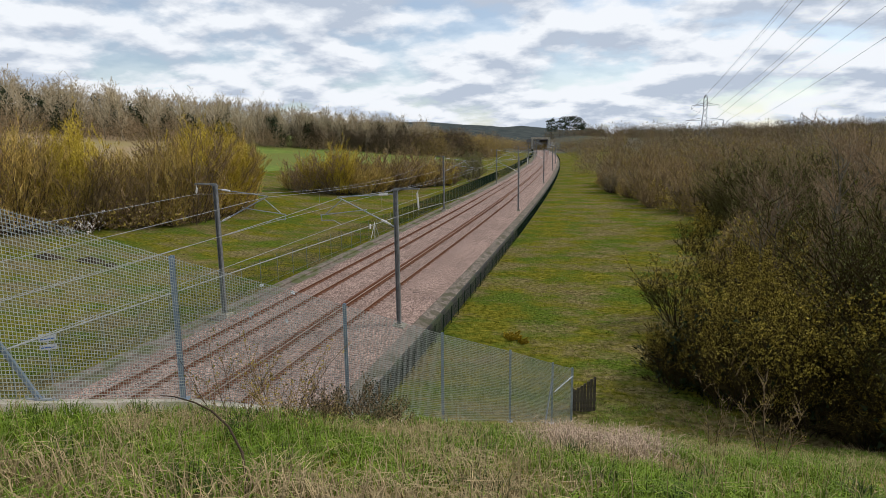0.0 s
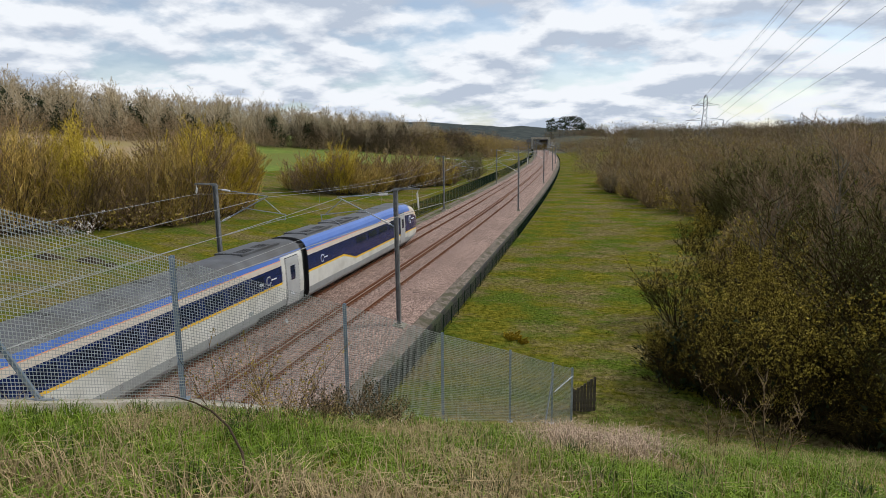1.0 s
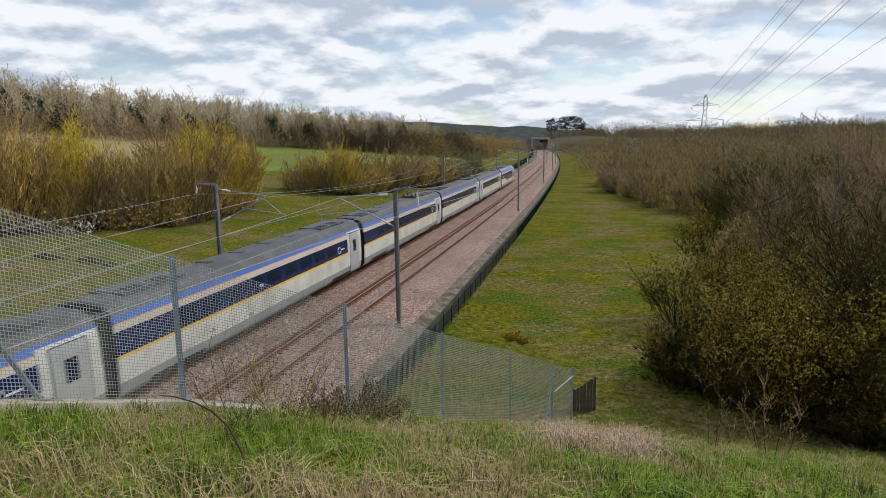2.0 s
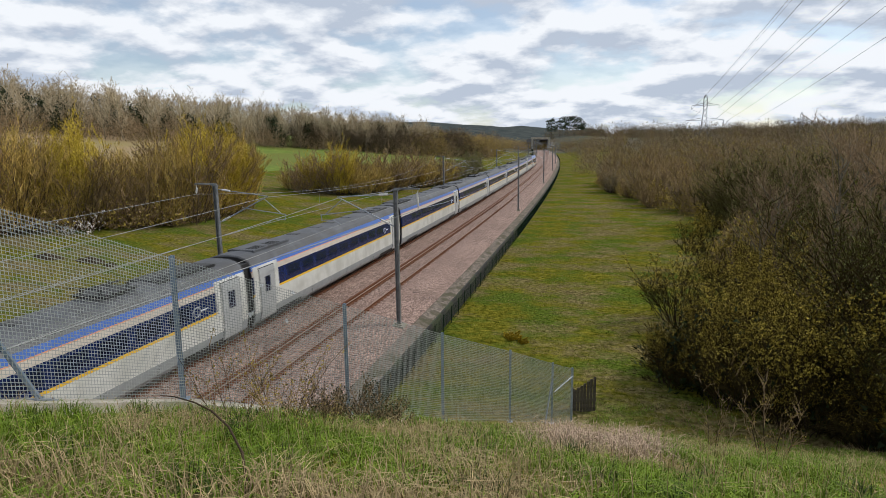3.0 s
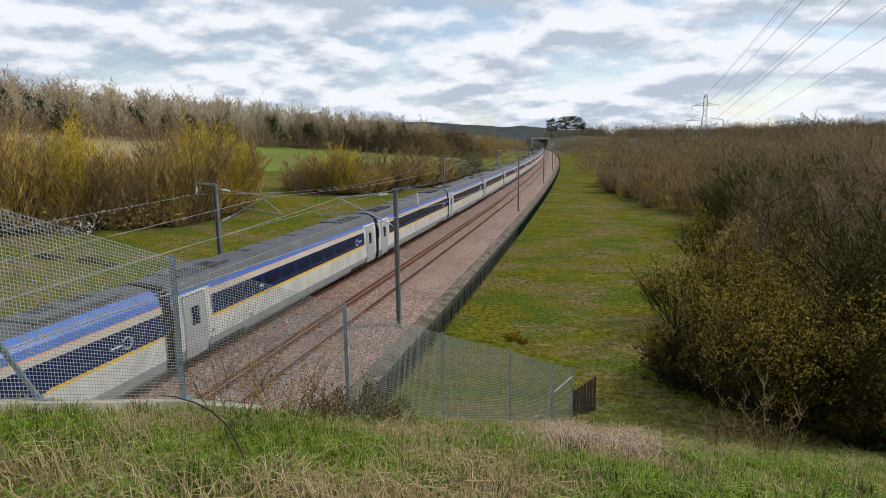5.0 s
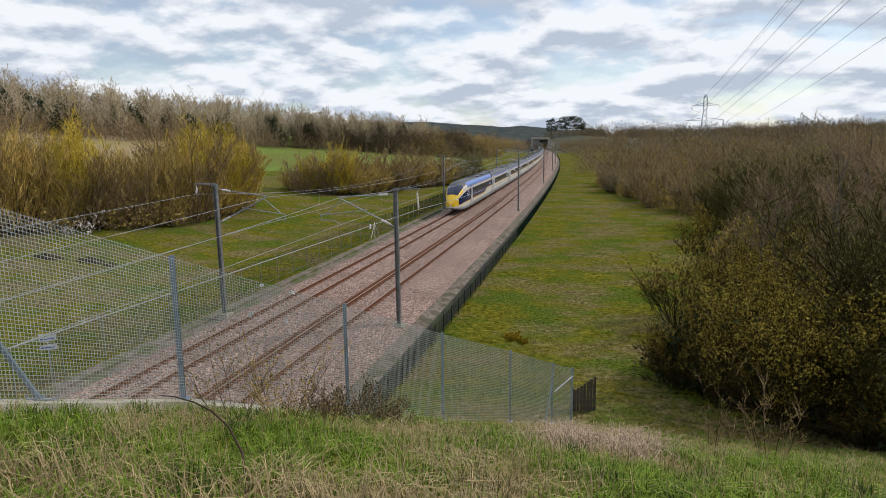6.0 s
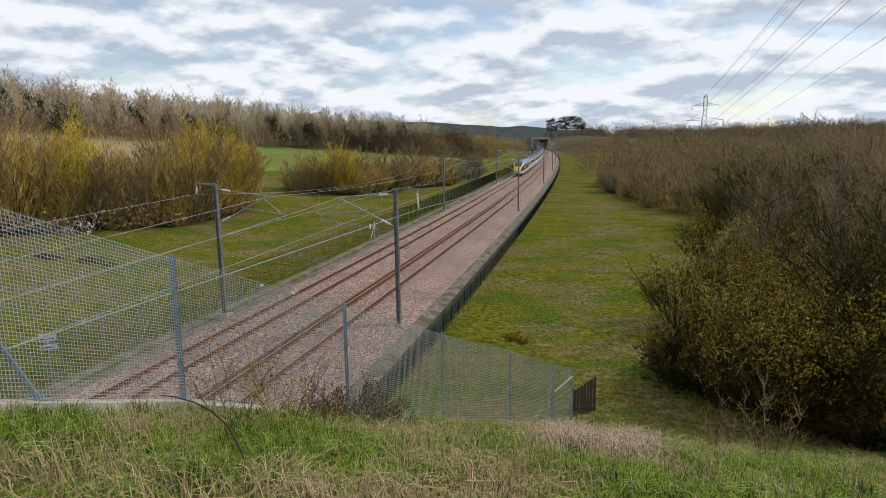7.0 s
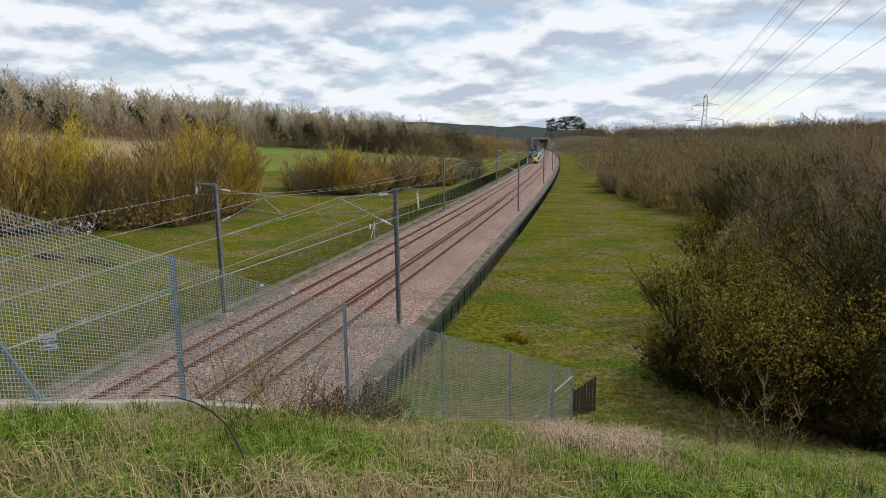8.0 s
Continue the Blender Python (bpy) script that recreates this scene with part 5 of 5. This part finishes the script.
# ---------------------------------------------------------------- the bank's grass and weeds
def blades(name, spots, mats, label):
    """spots: x, y, length, lean, width, material; each a bent two-part blade."""
    r = np.random.default_rng(8)
    a = np.array(spots)
    n = len(a)
    z = np.array([ground_z(x, y) for x, y in a[:, :2]])
    base = np.c_[a[:, :2], z - 0.02]
    ang = r.uniform(0, 6.283, n)
    d = np.c_[np.cos(ang), np.sin(ang), np.zeros(n)]
    side = np.c_[-np.sin(ang), np.cos(ang), np.zeros(n)] * a[:, 4:5] / 2
    ln, lean = a[:, 2:3], a[:, 3:4]
    up = np.array([[0, 0, 1.0]])
    mid = base + d * ln * lean * 0.35 + up * ln * 0.6
    tip = base + d * ln * lean * 1.0 + up * ln * (1.0 - 0.45 * np.minimum(1.4, lean))
    v = np.stack([base - side, base + side, mid - side * 0.75, mid + side * 0.75, tip], 1).reshape(-1, 3)
    k = np.arange(n)[:, None] * 5
    quads = k + np.array([[0, 1, 3, 2]])
    tris = k + np.array([[2, 3, 4]])
    faces = quads.tolist() + tris.tolist()
    idx = a[:, 5].astype(int).tolist() * 2
    ob = new(name, mesh_of(name, v.tolist(), faces, mats, idx))
    return tagged(ob, label, "grass", kind="stuff")


def bank_grass():
    r = random.Random(17)
    out = []

    def tuft(x, y, count, length, lean, width, mat, spread):
        for _ in range(count):
            out.append((x + r.gauss(0, spread), y + r.gauss(0, spread), length * r.uniform(0.5, 1.15), abs(r.gauss(lean, 0.35)), width * r.uniform(0.7, 1.2), mat))
    for _ in range(8200):
        y = 1.3 + 25 * r.random() ** 1.9
        x = r.uniform(fence_x(y) + 0.15, 19 + 0.85 * y + 3)
        dry = noise.noise((x * 0.55, y * 0.55, 2)) + 0.5 * noise.noise((x * 1.9, y * 1.9, 9)) + r.gauss(0, 0.2) + (0.10 if 14.5 < x < 18.5 and y > 3 else -0.10)
        small = 0.6 + 0.4 * min(1, 5 / y)
        if 17.5 < x < 19.6 and 8.3 < y < 13 and r.random() < 0.8:
            tuft(x, y, 14, 0.52, 0.95, 0.011, 2, 0.13)
        elif dry > 0.2:
            tuft(x, y, 12, 0.38 * small, 0.85, 0.008, 1, 0.10)
        else:
            tuft(x, y, 15, 0.29 * small, 0.75, 0.012, 0, 0.08)
            if r.random() < 0.25:
                tuft(x, y, 4, 0.45, 0.6, 0.006, 1, 0.1)
    for _ in range(26):
        y = 2.2 + 7 * r.random()
        tuft(r.uniform(fence_x(y) + 0.8, 18 + 0.7 * y), y, 60, 0.34, 0.75, 0.010, 3, 0.10)
    for _ in range(110):
        y = 2.0 + 8 * r.random()
        tuft(r.uniform(fence_x(y) + 0.4, 18 + 0.8 * y), y, 2, 0.7, 0.35, 0.006, 1, 0.05)
    for _ in range(900):
        x, y = r.uniform(12, 26), r.uniform(-4, 1.5)
        if math.hypot(x - 18.4, y) > 0.8:
            tuft(x, y, 9, 0.2, 0.8, 0.010, 0 if r.random() < 0.7 else 1, 0.1)
    blades("bank_grass", out, [BLADE_GREEN, BLADE_DRY, BLADE_PINK, BLADE_DARK], "rough green grass with straw-coloured dead stalks")


bank_grass()


def meadow_tufts():
    r = random.Random(23)
    out = []
    for _ in range(5200):
        y = 26 + 75 * r.random() ** 1.6
        x = bend(y) + 10.2 + (14 + 0.05 * y) * r.random()
        n = noise.noise((x * 0.25, y * 0.25, 4)) + r.gauss(0, 0.3)
        for _ in range(3):
            out.append((x + r.gauss(0, 0.12), y + r.gauss(0, 0.12), r.uniform(0.05, 0.14), abs(r.gauss(0.8, 0.4)), 0.03, 1 if n > 0.45 else 0))
    for _ in range(4200):
        y = 12 + 75 * r.random() ** 1.3
        x = -6.2 - 30 * r.random()
        n = noise.noise((x * 0.25, y * 0.25, 4)) + r.gauss(0, 0.3)
        for _ in range(3):
            out.append((x + r.gauss(0, 0.12), y + r.gauss(0, 0.12), r.uniform(0.05, 0.14), abs(r.gauss(0.8, 0.4)), 0.03, 1 if n > 0.5 else 0))
    blades("meadow_tufts", out, [BLADE_SHORT, BLADE_DRY], "short meadow tufts with scattered straw")


meadow_tufts()

SAPLING = shrub("young_sapling", 81, 2.1, 0.5, 5, 6, 4, 2, 0.03, BARK_BROWN, TWIG_BROWN, BUD_OLIVE, "thin sapling with yellow-green buds", "sapling", 0.0042, 0.38, low=0.25, stout=0.5)
SAPLING.matrix_basis = set_down(SAPLING, 14.30, 7.0, 1.0)
copy_thing(SAPLING, set_down(SAPLING, 13.5, 7.1, 0.95))
copy_thing(SAPLING, set_down(SAPLING, 13.9, 7.6, 0.8))
copy_thing(SAPLING, set_down(SAPLING, 15.1, 6.6, 0.55))
BRAMBLE = shrub("bramble_bush", 83, 1.5, 1.2, 34, 8, 6, 1, 0.035, BARK_BROWN, TWIG_BROWN, LEAF_DARK, "tangled brown bramble bush by the fence", "bramble", 0.005, 1.0, stout=0.45)
BRAMBLE.matrix_basis = set_down(BRAMBLE, 13.85, 10.4, 1.0)
copy_thing(BRAMBLE, set_down(BRAMBLE, 14.35, 10.9, 0.85))
copy_thing(BRAMBLE, set_down(BRAMBLE, 13.6, 9.7, 0.8))
GORSE = shrub("gorse_bush", 87, 0.8, 0.9, 20, 8, 6, 5, 0.10, BARK_BROWN, TWIG_YELLOW, BUD_YELLOW, "small yellow-flowering gorse on the meadow", "gorse", 0.012, 1.0)
GORSE.matrix_basis = set_down(GORSE, 14.0, 33.8, 1.0)
copy_thing(GORSE, set_down(GORSE, 14.6, 33.2, 0.7))
copy_thing(GORSE, set_down(GORSE, 13.5, 34.0, 0.6))


def earth_heap(x, y, w, d, h, seed):
    """A low, lumpy heap of dug soil."""
    r = random.Random(seed)
    vs, fs = [(x, y, ground_z(x, y) + h)], []
    for ring, q in ((0.5, 0.75), (1.0, -0.15)):
        for k in range(14):
            a = 2 * math.pi * k / 14
            u, v = x + math.cos(a) * w * ring * r.uniform(0.8, 1.15), y + math.sin(a) * d * ring * r.uniform(0.8, 1.15)
            vs.append((u, v, ground_z(u, v) + h * q * r.uniform(0.6, 1.2)))
    for k in range(14):
        n = (k + 1) % 14
        fs += [(0, 1 + k, 1 + n), (1 + k, 15 + k, 15 + n, 1 + n)]
    tagged(new("earth_heap", mesh_of("earth_heap", vs, fs, [SOIL], smooth=True)), "low heap of dark dug soil in the meadow", "earth heap", "earth heaps in the meadow")


earth_heap(-27.5, 41.8, 1.5, 0.9, 0.35, 1)
earth_heap(-23.8, 42.6, 1.6, 0.9, 0.4, 2)
earth_heap(-21.6, 42.4, 0.7, 0.5, 0.25, 3)

BARESAP = shrub("bare_sapling", 85, 2.6, 0.5, 7, 8, 5, 1, 0.03, BARK_DARK, TWIG_UMBER, BUD_OLIVE, "bare grey sapling on the grass bank", "sapling", 0.005, 0.6, stout=0.55)
BARESAP.matrix_basis = set_down(BARESAP, 21.9, 12.6, 1.1)
copy_thing(BARESAP, set_down(BARESAP, 21.2, 14.5, 0.8))
copy_thing(BARESAP, set_down(BARESAP, 24.4, 12.0, 0.7))


def arched_stem():
    b = Build()
    pts = [Vector(p) for p in ((16.05, 3.45, 7.30), (16.03, 3.51, 7.48), (15.97, 3.57, 7.67), (15.81, 3.66, 7.81), (15.60, 3.77, 7.86), (15.41, 3.83, 7.885), (15.19, 3.88, 7.89), (15.01, 3.94, 7.86))]
    for k, (a, c) in enumerate(zip(pts, pts[1:])):
        b.tube(a, c, 0.012 - 0.0012 * k, 0.0108 - 0.0012 * k, 6)
    tagged(new("bramble_plant", b.mesh("bramble_plant", BARK_BROWN)), "dark arched bramble stem rising from the grass", "stem")


arched_stem()


def warning_sign():
    top = empty("warning_sign", pose(-5.45, 21.2, 0.0, 0, 0, 40), label="small white notice plates on the lineside fence", category="sign")
    for z0, z1 in ((1.38, 1.72), (0.98, 1.22)):
        b = Build()
        b.box(-0.34, 0.34, -0.012, 0.012, z0, z1)
        plate = piece("plate", b.mesh("plate", T_WHITE), top)
        b = Build()
        b.box(-0.27, 0.27, -0.017, -0.0125, z0 + 0.08, z0 + 0.14)
        piece("bar", b.mesh("bar", T_SKY), plate, label="blue bar for small print")
    b = Build()
    b.box(-0.03, 0.03, 0.012, 0.06, -0.9, 1.75)
    piece("post", b.mesh("post", GALV), top)


warning_sign()


motions()
